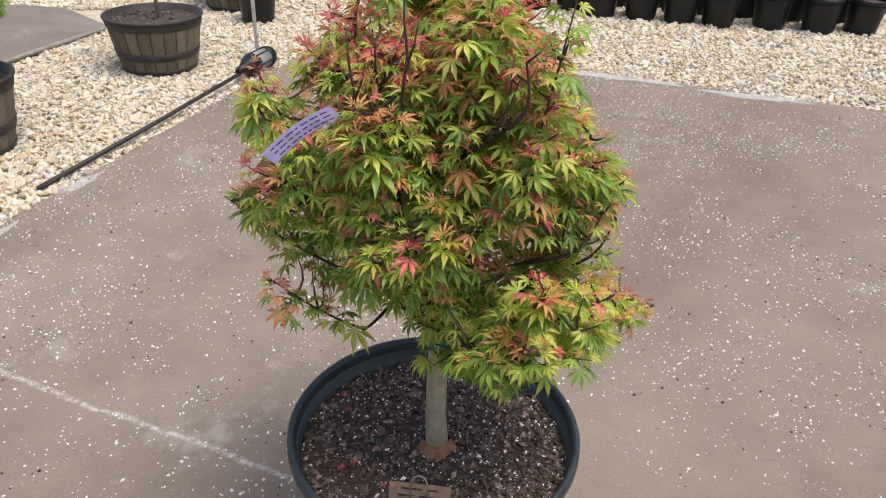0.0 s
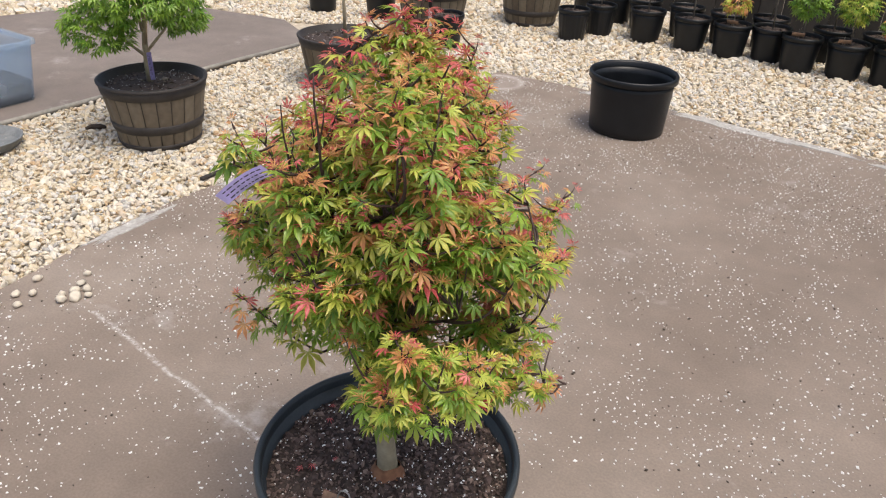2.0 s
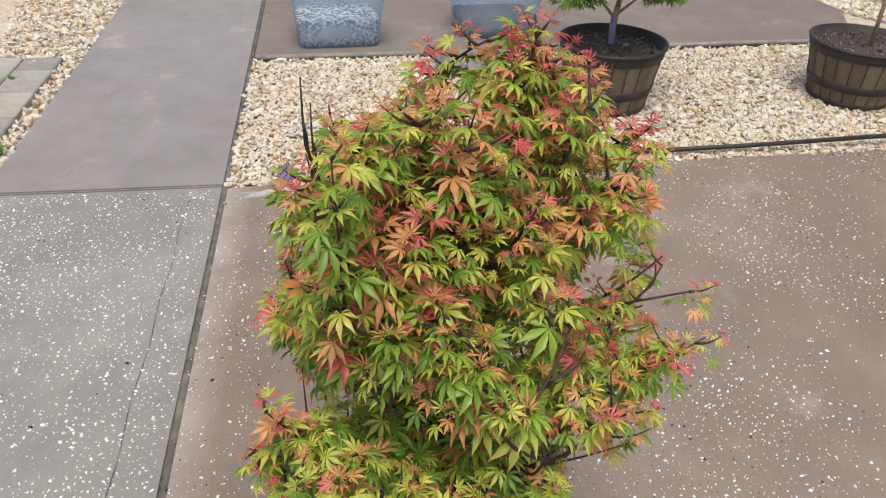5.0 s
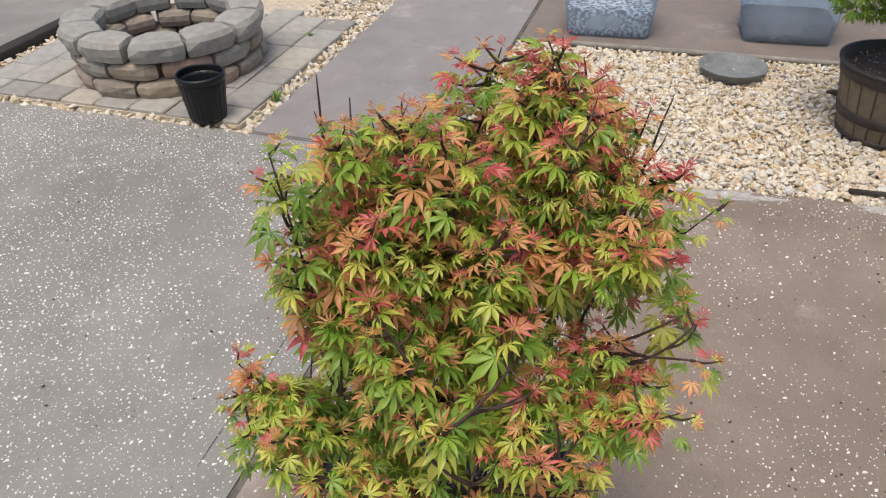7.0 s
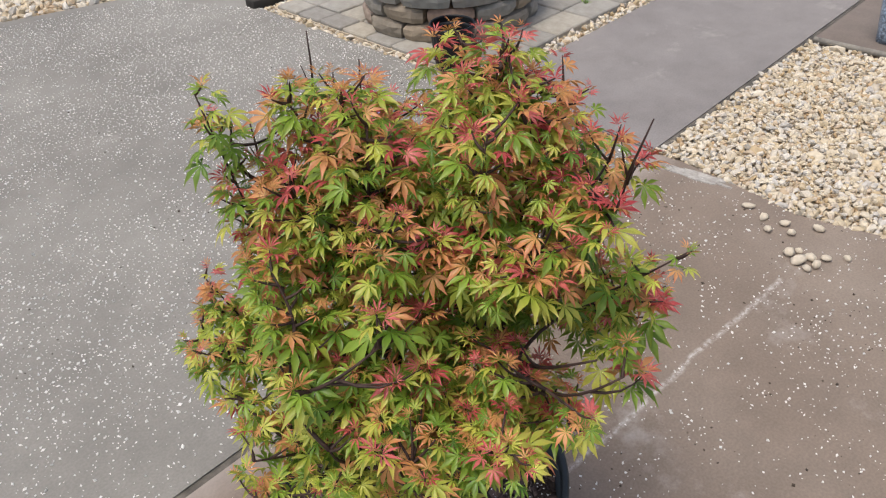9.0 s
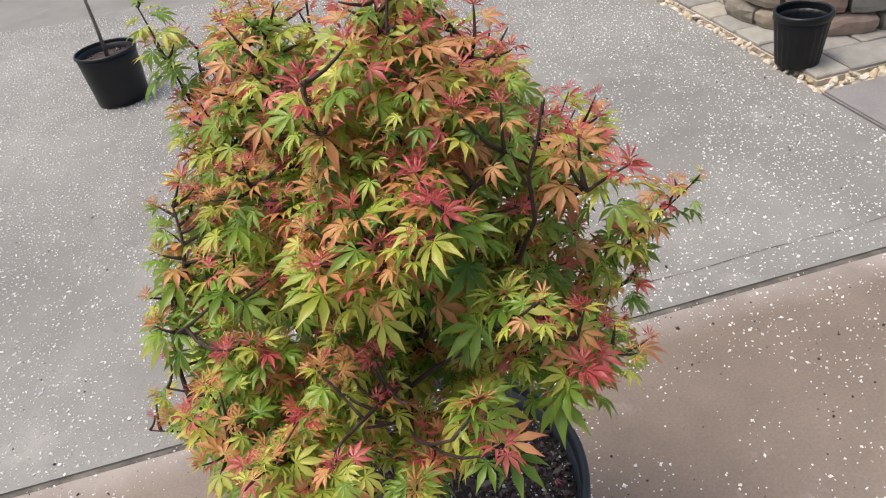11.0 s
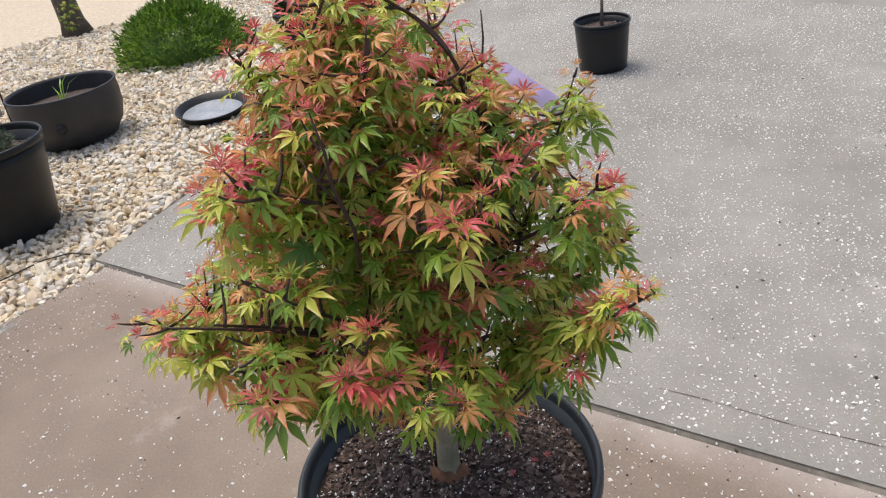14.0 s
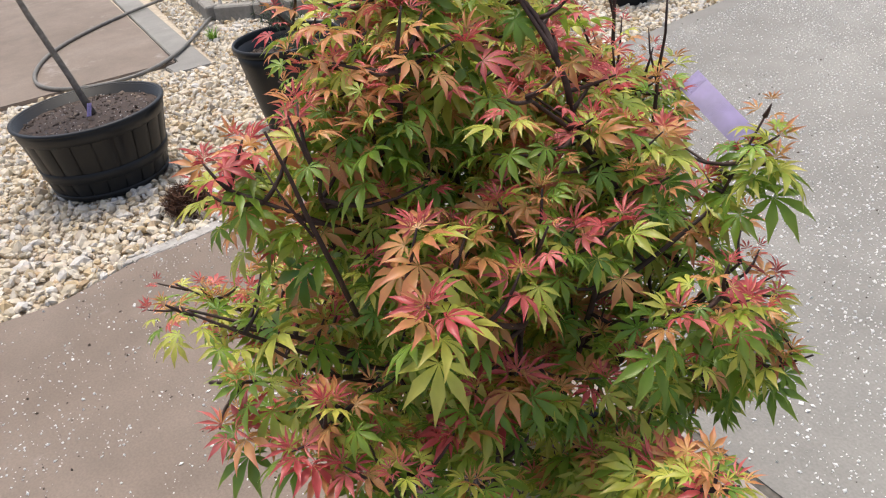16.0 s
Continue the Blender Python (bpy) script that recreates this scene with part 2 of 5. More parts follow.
def frosted(name, tint):
    m, n, l, b = shader(name, 0.35, 0, 0.5)
    c = ramp(n, l, noise_node(n, l, 7, 6), [(0.3, tint), (0.7, tuple(min(1, v * 1.25) for v in tint))])
    l.new(c, b.inputs["Base Color"])
    clear = n.new("ShaderNodeBsdfTransparent")
    clear.inputs[0].default_value = (0.86, 0.93, 1.0, 1)
    mx = n.new("ShaderNodeMixShader")
    l.new(ramp(n, l, noise_node(n, l, 5, 5), [(0.3, (0.18,) * 3), (0.7, (0.34,) * 3)]), mx.inputs[0])
    l.new(clear.outputs[0], mx.inputs[1])
    l.new(b.outputs[0], mx.inputs[2])
    l.new(mx.outputs[0], n["Material Output"].inputs[0])
    l.new(ramp(n, l, noise_node(n, l, 25, 4), [(0.3, (0.3,) * 3), (0.7, (0.55,) * 3)]), b.inputs["Roughness"])
    return m


BIN = frosted("cloudy_clear_plastic", (0.52, 0.59, 0.66))
GLASS = frosted("lamp_diffuser", (0.75, 0.78, 0.78))


# ---- building helpers ----
def mesh_of(name, bm, mats, smooth=True):
    me = bpy.data.meshes.new(name)
    bm.to_mesh(me)
    bm.free()
    for m in mats if isinstance(mats, (list, tuple)) else [mats]:
        me.materials.append(m)
    if smooth:
        me.shade_smooth()
    return me


def part(name, bm, material, parent=None, label="", smooth=True):
    me = bm if isinstance(bm, bpy.types.Mesh) else mesh_of(name, bm, material, smooth)
    ob = new(name, me)
    if parent is not None:
        ob.parent = parent
    if label:
        ob["label"] = label
    return ob


def thing(name, at, label, category, group="", rz=0.0, kind=""):
    e = new(name)
    e.empty_display_size = 0.05
    e.matrix_basis = pose(*at, 0, 0, rz)
    return tagged(e, label, category, group, kind)


def lathe(profile, seg=48, bm=None):
    bm = bm or bmesh.new()
    rings = []
    for r, z in profile:
        rings.append([bm.verts.new((r * math.cos(2 * math.pi * i / seg), r * math.sin(2 * math.pi * i / seg), z)) for i in range(seg)] if r > 1e-5 else [bm.verts.new((0, 0, z))])
    for a, b in zip(rings, rings[1:]):
        for i in range(seg):
            j = (i + 1) % seg
            if len(a) == 1:
                bm.faces.new((a[0], b[j], b[i]))
            elif len(b) == 1:
                bm.faces.new((a[i], a[j], b[0]))
            else:
                bm.faces.new((a[i], a[j], b[j], b[i]))
    bmesh.ops.recalc_face_normals(bm, faces=bm.faces)
    return bm


def tube(points, radii, sides=6, bm=None):
    bm = bm or bmesh.new()
    pts = [Vector(p) for p in points]
    rings, up = [], Vector((0.3, 0.2, 1)).normalized()
    for i, p in enumerate(pts):
        d = (pts[min(i + 1, len(pts) - 1)] - pts[max(i - 1, 0)]).normalized()
        u = d.cross(up)
        u = (u if u.length > 1e-3 else d.orthogonal()).normalized()
        v = d.cross(u)
        r = radii[i] if isinstance(radii, (list, tuple)) else radii
        rings.append([bm.verts.new(p + (u * math.cos(2 * math.pi * k / sides) + v * math.sin(2 * math.pi * k / sides)) * r) for k in range(sides)])
    for a, b in zip(rings, rings[1:]):
        for k in range(sides):
            bm.faces.new((a[k], a[(k + 1) % sides], b[(k + 1) % sides], b[k]))
    bm.faces.new(rings[0][::-1])
    bm.faces.new(rings[-1])
    return bm


def box(size, at=(0, 0, 0), bevel=0.0, bm=None, rz=0.0, seg=1):
    bm2 = bmesh.new()
    bmesh.ops.create_cube(bm2, size=1.0)
    bmesh.ops.scale(bm2, vec=size, verts=bm2.verts)
    if bevel:
        bmesh.ops.bevel(bm2, geom=list(bm2.edges), offset=bevel, segments=seg, affect="EDGES", profile=0.6)
    bmesh.ops.transform(bm2, matrix=pose(*at, 0, 0, rz), verts=bm2.verts)
    if bm is None:
        return bm2
    me = bpy.data.meshes.new("t")
    bm2.to_mesh(me)
    bm2.free()
    bm.from_mesh(me)
    bpy.data.meshes.remove(me)
    return bm


def prism(poly, z0, z1, bevel=0.006):
    bm = bmesh.new()
    lo = [bm.verts.new((x, y, z0)) for x, y in poly]
    hi = [bm.verts.new((x, y, z1)) for x, y in poly]
    bm.faces.new(lo[::-1])
    top = bm.faces.new(hi)
    for i in range(len(poly)):
        j = (i + 1) % len(poly)
        bm.faces.new((lo[i], lo[j], hi[j], hi[i]))
    bmesh.ops.recalc_face_normals(bm, faces=bm.faces)
    if bevel:
        bmesh.ops.bevel(bm, geom=list(top.edges), offset=bevel, segments=2, affect="EDGES")
    return bm


def soup(name, verts, faces, mats, index=None, smooth=True, along=None):
    """One mesh from arrays of triangles."""
    me = bpy.data.meshes.new(name)
    verts, faces = np.asarray(verts, dtype=np.float32).reshape(-1, 3), np.asarray(faces, dtype=np.int32).reshape(-1, 3)
    me.vertices.add(len(verts))
    me.vertices.foreach_set("co", verts.ravel())
    me.loops.add(faces.size)
    me.loops.foreach_set("vertex_index", faces.ravel())
    me.polygons.add(len(faces))
    me.polygons.foreach_set("loop_start", np.arange(0, faces.size, 3, dtype=np.int32))
    me.polygons.foreach_set("loop_total", np.full(len(faces), 3, dtype=np.int32))
    for m in mats:
        me.materials.append(m)
    if index is not None:
        me.polygons.foreach_set("material_index", np.asarray(index, dtype=np.int32))
    me.polygons.foreach_set("use_smooth", np.full(len(faces), smooth))
    if along is not None:
        me.attributes.new("along", "FLOAT", "POINT").data.foreach_set("value", np.asarray(along, dtype=np.float32).ravel())
    me.update(calc_edges=True)
    return me


rng = np.random.default_rng(7)
PHI = (1 + 5 ** 0.5) / 2
ICO_V = np.array([(-1, PHI, 0), (1, PHI, 0), (-1, -PHI, 0), (1, -PHI, 0), (0, -1, PHI), (0, 1, PHI), (0, -1, -PHI), (0, 1, -PHI), (PHI, 0, -1), (PHI, 0, 1), (-PHI, 0, -1), (-PHI, 0, 1)]) / 1.902
ICO_F = np.array([(0, 11, 5), (0, 5, 1), (0, 1, 7), (0, 7, 10), (0, 10, 11), (1, 5, 9), (5, 11, 4), (11, 10, 2), (10, 7, 6), (7, 1, 8), (3, 9, 4), (3, 4, 2), (3, 2, 6), (3, 6, 8), (3, 8, 9), (4, 9, 5), (2, 4, 11), (6, 2, 10), (8, 6, 7), (9, 8, 1)])
OCT_V = np.array([(1, 0, 0), (-1, 0, 0), (0, 1, 0), (0, -1, 0), (0, 0, 1), (0, 0, -1)], dtype=float)
OCT_F = np.array([(0, 2, 4), (2, 1, 4), (1, 3, 4), (3, 0, 4), (2, 0, 5), (1, 2, 5), (3, 1, 5), (0, 3, 5)])


def turns(n, tilt):
    """n random turn matrices, free about z and tilted up to the given angle."""
    a, b, c = rng.uniform(0, 2 * np.pi, n), rng.normal(0, tilt, n), rng.normal(0, tilt, n)
    ca, sa, cb, sb, cc, sc = np.cos(a), np.sin(a), np.cos(b), np.sin(b), np.cos(c), np.sin(c)
    one, nil = np.ones(n), np.zeros(n)
    Z = np.array([[ca, -sa, nil], [sa, ca, nil], [nil, nil, one]]).transpose(2, 0, 1)
    X = np.array([[one, nil, nil], [nil, cb, -sb], [nil, sb, cb]]).transpose(2, 0, 1)
    Y = np.array([[cc, nil, sc], [nil, one, nil], [-sc, nil, cc]]).transpose(2, 0, 1)
    return Z @ X @ Y


def scatter(name, places, size, mats, shape="ico", flat=0.65, jitter=0.16, tilt=0.4, smooth=True):
    """Many small lumps at the places, as one mesh."""
    V, F = (ICO_V, ICO_F) if shape == "ico" else (OCT_V, OCT_F)
    n = len(places)
    scale = np.stack([size * rng.uniform(0.8, 1.35, n), size * rng.uniform(0.65, 1.0, n), size * flat * rng.uniform(0.75, 1.15, n)], 1)
    v = V[None] * (1 + rng.uniform(-jitter, jitter, (n, len(V), 1))) * scale[:, None, :]
    v = np.einsum("nij,nkj->nki", turns(n, tilt), v) + np.asarray(places)[:, None, :]
    f = F[None] + (np.arange(n) * len(V))[:, None, None]
    return soup(name, v, f, mats, smooth=smooth)


def inside(pts, poly):
    x, y = pts[:, 0], pts[:, 1]
    ok = np.zeros(len(pts), bool)
    for (x0, y0), (x1, y1) in zip(poly, poly[1:] + poly[:1]):
        cross = (y0 > y) != (y1 > y)
        ok ^= cross & (x < (x1 - x0) * (y - y0) / ((y1 - y0) or 1e-9) + x0)
    return ok


def grid_points(poly, step):
    xs, ys = [p[0] for p in poly], [p[1] for p in poly]
    gx, gy = np.meshgrid(np.arange(min(xs), max(xs), step), np.arange(min(ys), max(ys), step))
    p = np.stack([gx.ravel(), gy.ravel()], 1)
    p += rng.uniform(-0.55, 0.55, p.shape) * step
    return p[inside(p, poly)]

# ---- ground and slabs ----
JOINT = 0.577
bm = bmesh.new()
bmesh.ops.create_grid(bm, x_segments=4, y_segments=4, size=300)
bmesh.ops.translate(bm, vec=(0, 0, -0.022), verts=bm.verts)
tagged(part("ground", bm, DIRT), "tan gravelly earth under the pebble beds", "ground", kind="structure")


def slab(name, poly, material, label, z=0.0):
    return tagged(part(name, prism(poly, -0.12, z), material, smooth=False), label, "slab", kind="structure")


BROWN_POLY = [(-2.0, JOINT - 0.0055), (-2.02, 0.2), (-1.99, -0.2), (-1.84, -0.6), (-1.9, -1.6), (-2.0, -3.45), (-0.9, -3.5), (0.1, -3.56), (0.7, -3.54), (1.45, -3.56), (1.98, -3.5),
              (1.97, -2.3), (1.95, -1.5), (1.94, -0.94), (1.9, -0.5), (1.79, -0.02), (1.82, 0.1), (1.86, 0.45), (1.85, JOINT - 0.0055)]
slab("patio_slab", BROWN_POLY, BROWN, "brown-stained concrete patio sprinkled with white perlite")
GREY_POLY = [(-2.1, JOINT + 0.0055), (1.86, JOINT + 0.0055), (1.86, 3.36), (6.0, 3.4), (6.0, 4.3), (1.6, 4.08), (0.75, 4.35), (0.45, 4.7), (0.1, 5.6), (-0.5, 7.0), (-3.0, 7.2), (-2.85, 5.5), (-2.78, 5.0), (-2.6, 3.4), (-2.4, 2.1), (-2.22, 1.25)]
drive = slab("driveway_slab", GREY_POLY, GREY, "pale grey concrete driveway dusted with white granules")
slab("path_slab", [(1.874, JOINT + 0.0055), (7.5, JOINT + 0.0055), (7.5, 1.5), (1.874, 1.5)], PATHGREY, "smooth grey concrete path beside the pebble bed")
slab("back_slab", [(3.33, 0.56), (3.38, -1.2), (3.44, -2.4), (3.46, -3.2), (4.1, -3.5), (4.9, -3.32), (5.6, -2.6), (6.4, 0.56)], PADBROWN, "brown-grey concrete pad under the storage bins", 0.012)
slab("side_slab", [(-4.4, 0.40), (-9.0, 0.45), (-9.0, -2.6), (-4.35, -2.6)], BROWN, "reddish brown concrete slab with a pale border", 0.004)
slab("side_slab_border", [(-4.15, 0.34), (-4.15, 0.58), (-8.0, 0.66), (-8.0, 0.47), (-4.39, 0.41), (-4.34, 0.32)], GREY, "pale grey concrete border strip", 0.0)
slab("far_slab", [(-7.7, 0.78), (-8.6, 1.5), (-9.6, 3.2), (-14, 3.2), (-14, 0.8)], BROWN, "reddish brown concrete slab in the distance", 0.0)
bm = tube([(3.31, 0.55, 0.012), (3.36, -1.2, 0.012), (3.42, -2.4, 0.014), (3.44, -3.2, 0.012)], 0.016, 6)
tagged(part("edging_strip", bm, CINDER), "thin grey edging strip along the concrete pad", "edging", kind="structure")
bm = box((2.6, 0.09, 0.09), (3.12, 3.33, 0.0), 0.008)
tagged(part("edging_board", bm, FENCE), "dark timber edging board beside the pavers", "edging", kind="structure")
tagged(part("joint_filler", box((9.6, 0.024, 0.05), (2.7, JOINT, -0.0295)), plain("joint_grit", (0.06, 0.055, 0.048), (0.20, 0.185, 0.16), 18, 0.9, 0, 90, 0.7)), "dark filler in the joint between the slabs", "joint", kind="structure")
# pale mortar splashed along the slab edge
for cx, cy, ln, wd, rz in [(0.25, -3.50, 0.95, 0.09, -2), (-0.75, -3.45, 0.55, 0.10, 4), (1.2, -3.50, 0.25, 0.07, 0), (1.80, 0.36, 0.06, 0.30, 8), (1.86, -0.55, 0.06, 0.34, 6), (1.9, -1.15, 0.05, 0.2, 0), (-1.98, -0.1, 0.07, 0.5, 5)]:
    ring = []
    for i in range(60):
        a = 2 * math.pi * i / 60
        k = 1 + 0.45 * noise.noise((math.cos(a) * 2 + cx * 3, math.sin(a) * 2, cy)) + 0.40 * noise.noise((math.cos(a) * 7 + cx * 3, math.sin(a) * 7, cy))
        ring.append((ln / 2 * k * math.copysign(abs(math.cos(a)) ** 0.6, math.cos(a)), wd / 2 * k * math.copysign(abs(math.sin(a)) ** 0.6, math.sin(a))))
    ob = part("mortar_smear", prism(ring, -0.004, 0.0025, 0.002), MORTAR, smooth=False)
    ob.matrix_basis = pose(cx, cy, 0, 0, 0, rz)
    tagged(ob, "pale mortar smear along the patio edge", "mortar", kind="structure")
# thin groove beside the joint
bm = bmesh.new()
for i in range(26):
    x0, x1 = 0.15 + i * 0.062, 0.15 + (i + 1) * 0.062
    w = 0.0008 + 0.0004 * math.sin(i * 2.1)
    y0, y1 = (0.705 + 0.004 * math.sin(k * 0.9) for k in (i, i + 1))
    bm.faces.new([bm.verts.new(p) for p in ((x0, y0 - w, 0.0015), (x1, y1 - w, 0.0015), (x1, y1 + w, 0.0015), (x0, y0 + w, 0.0015))])
part("crack", bm, SPECK, drive, "hairline crack")

# ---- pebble beds ----
BED_A = [(1.86, 0.57), (1.87, 0.45), (1.80, 0.1), (1.78, -0.02), (1.89, -0.5), (1.93, -0.94), (1.94, -1.5), (1.96, -2.3), (1.97, -3.5), (2.0, -3.9), (3.5, -3.9), (3.45, -3.2), (3.4, -2.4), (3.35, -1.2), (3.3, 0.57)]
BED_C = [(-2.12, 0.57), (-2.22, 1.25), (-2.4, 2.1), (-2.6, 3.4), (-2.8, 5.2), (-3.8, 5.8), (-5.6, 4.9), (-6.8, 3.2), (-7.4, 0.75), (-4.14, 0.6), (-4.13, 0.3), (-4.3, 0.25), (-4.32, -1.2), (-1.87, -1.2), (-1.84, -0.62), (-1.98, -0.2), (-2.01, 0.2), (-2.0, 0.57)]
BED_P = [(1.84, 1.5), (3.0, 1.49), (5.2, 1.5), (5.2, 2.3), (3.3, 1.95), (3.05, 1.62), (1.9, 1.57), (1.905, 3.2), (3.9, 3.2), (3.9, 3.28), (1.84, 3.28)]
BED_F = [(0.77, 4.38), (1.6, 4.11), (2.6, 4.2), (2.6, 5.2), (0.5, 5.4), (0.48, 4.72)]
BED_D = [(4.95, -3.3), (5.65, -2.55), (6.4, 0.5), (7.6, 0.5), (7.2, -3.2), (6.0, -4.2), (5.4, -4.4)]


def pebbles(name, poly, step, size, label, spill=0.0):
    p = grid_points(poly, step)
    n = len(p)
    z = rng.uniform(-0.018, 0.003, n)
    s = size * rng.lognormal(0, 0.30, n)
    v = scatter(name, np.column_stack([p, z]), s, [STONE], flat=0.62, jitter=0.30, tilt=0.6, smooth=False)
    return tagged(new(name, v), label, "gravel", kind="stuff")


pebbles("pebble_bed", BED_A, 0.0160, 0.0124, "white and cream river pebbles under the barrel planters")
BED_E = [(-2.6, -3.47), (-0.9, -3.48), (0.1, -3.54), (1.45, -3.55), (2.0, -3.5), (2.0, -4.6), (-2.6, -4.6)]
BED_B = [(2.0, -3.9), (3.5, -3.9), (4.1, -3.55), (4.9, -3.36), (5.4, -4.4), (4.6, -6.3), (-2.6, -6.3), (-2.6, -4.6), (2.0, -4.6)]
pebbles("pebble_bed", BED_E, 0.0185, 0.0135, "white and cream pebbles between the patio and the nursery pots")
pebbles("pebble_bed", BED_B, 0.026, 0.0180, "white and cream pebbles under the rows of nursery pots")
pebbles("pebble_bed", BED_C, 0.0245, 0.0168, "cream and tan pebbles round the shrub and large pots")
pebbles("pebble_bed", BED_P, 0.026, 0.015, "small tan pebbles round the paver apron")
pebbles("pebble_bed", BED_F, 0.036, 0.024, "pale pebbles at the far edge of the driveway")
pebbles("pebble_bed", BED_D, 0.042, 0.027, "pale pebbles beyond the storage pad")

# loose stones on the patio
for k, (x, y, r) in enumerate([(1.63, 0.01, 0.014), (1.55, -0.10, 0.016), (1.53, -0.14, 0.018), (1.57, -0.16, 0.015), (1.545, -0.19, 0.017), (1.60, -0.20, 0.014), (1.58, -0.12, 0.013), (1.51, -0.175, 0.012),
                               (1.66, -0.06, 0.015), (1.69, 0.05, 0.013), (1.70, -0.02, 0.014), (1.64, -0.25, 0.012), (1.72, 0.12, 0.015), (1.74, -0.12, 0.014)]):
    r *= 1.3
    me = scatter("loose_pebble", np.array([(0, 0, 0.0)]), r, [STONE], tilt=0.2)
    ob = new("loose_pebble", me)
    ob.location = (x, y, r * 0.55)
    tagged(ob, "cream pebble lying loose on the brown patio", "pebble", "stray pebbles on the patio")

# perlite and bark crumbs on the concrete
def crumbs(name, poly, count, size, mat, label, z):
    p = grid_points(poly, 0.016)
    w = np.array([noise.noise((x * 1.7, y * 1.7, 3.1)) + 0.8 * noise.noise((x * 9, y * 9, 1.3)) for x, y in p])
    w = np.clip(0.35 + 0.9 * w, 0.04, None)
    p = p[rng.choice(len(p), count, replace=False, p=w / w.sum())] + rng.uniform(-0.01, 0.01, (count, 2))
    s = np.minimum(size * rng.lognormal(-0.08, 0.50, count), size * 2.3)
    me = scatter(name, np.column_stack([p, np.full(count, z) + s * 0.3]), s, [mat], "oct", 0.7, 0.3, 0.5, False)
    return tagged(new(name, me), label, "granules", kind="stuff")


crumbs("perlite_granules", BROWN_POLY, 20000, 0.0025, PERLITE, "white perlite granules strewn over the brown patio", 0.0)
crumbs("perlite_granules", [(-2.05, 0.6), (1.84, 0.6), (1.84, 3.3), (1.5, 4.0), (0, 4.5), (-2.7, 5.2), (-2.2, 1.3)], 56000, 0.0027, PERLITE, "white perlite granules strewn over the grey driveway", 0.0)
crumbs("bark_crumbs", BROWN_POLY, 2600, 0.0026, SPECK, "dark bark crumbs scattered on the brown patio", 0.0)
crumbs("bark_crumbs", [(-2.05, 0.6), (1.84, 0.6), (1.84, 3.3), (-2.5, 3.3), (-2.2, 1.3)], 550, 0.0028, SPECK, "dark bark crumbs scattered on the driveway", 0.0)


# ---- leaves ----
LOBES = [(-118, 0.40), (-78, 0.72), (-38, 0.94), (0, 1.0), (38, 0.94), (78, 0.72), (118, 0.40)]
YOUNG_LOBES = [(-72, 0.62), (-34, 0.90), (0, 1.0), (34, 0.90), (72, 0.62)]


def leaf_shape(lobes, width=0.130, droop=0.46, fold=0.07):
    """A fingered leaf of unit length, stalk at the origin, tip along +x; pointed lobes folded along their ribs."""
    V, F, along = [(0, 0, 0)], [], [0.0]
    for a, ln in lobes:
        c, s = math.cos(radians(a)), math.sin(radians(a))
        k = len(V)
        for u, w in ((0.30, 0.62), (0.56, 1.0), (0.80, 0.42)):
            for side in (-1, 0, 1):
                x, y = u * ln, side * w * width * ln
                V.append((x * c - y * s, x * s + y * c, (fold if side else 0.0) * w - droop * x * x))
                along.append(u * ln)
        V.append((ln * c, ln * s, -droop * ln * ln * 1.12))
        along.append(ln)
        F += [(0, k, k + 1), (0, k + 1, k + 2)]
        for r in (0, 3):
            for q in (0, 1):
                F += [(k + r + q, k + r + 3 + q, k + r + 4 + q), (k + r + q, k + r + 4 + q, k + r + 1 + q)]
        F += [(k + 6, k + 9, k + 7), (k + 7, k + 9, k + 8)]
    return np.array(V), np.array(F), np.array(along)


MATURE, YOUNG = leaf_shape(LOBES, 0.140, 0.42), leaf_shape(YOUNG_LOBES, 0.085, 0.30, 0.08)


def leaf_matrix(at, heading, pitch, roll, size):
    return np.array(pose(*at, math.degrees(roll), math.degrees(-pitch), math.degrees(heading)).to_3x3()) * size


def join_leaves(name, leaves, mats, shape=MATURE):
    """leaves: (place, 3x3 matrix, material index)."""
    LV, LF, along = shape
    M = np.array([m for _, m, _ in leaves])
    P = np.array([p for p, _, _ in leaves])
    v = np.einsum("nij,nkj->nki", M, np.broadcast_to(LV, (len(leaves), *LV.shape))) + P[:, None, :]
    f = LF[None] + (np.arange(len(leaves)) * len(LV))[:, None, None]
    idx = np.repeat([c for *_, c in leaves], len(LF))
    return soup(name, v, f, mats, idx, along=np.tile(along, len(leaves)))


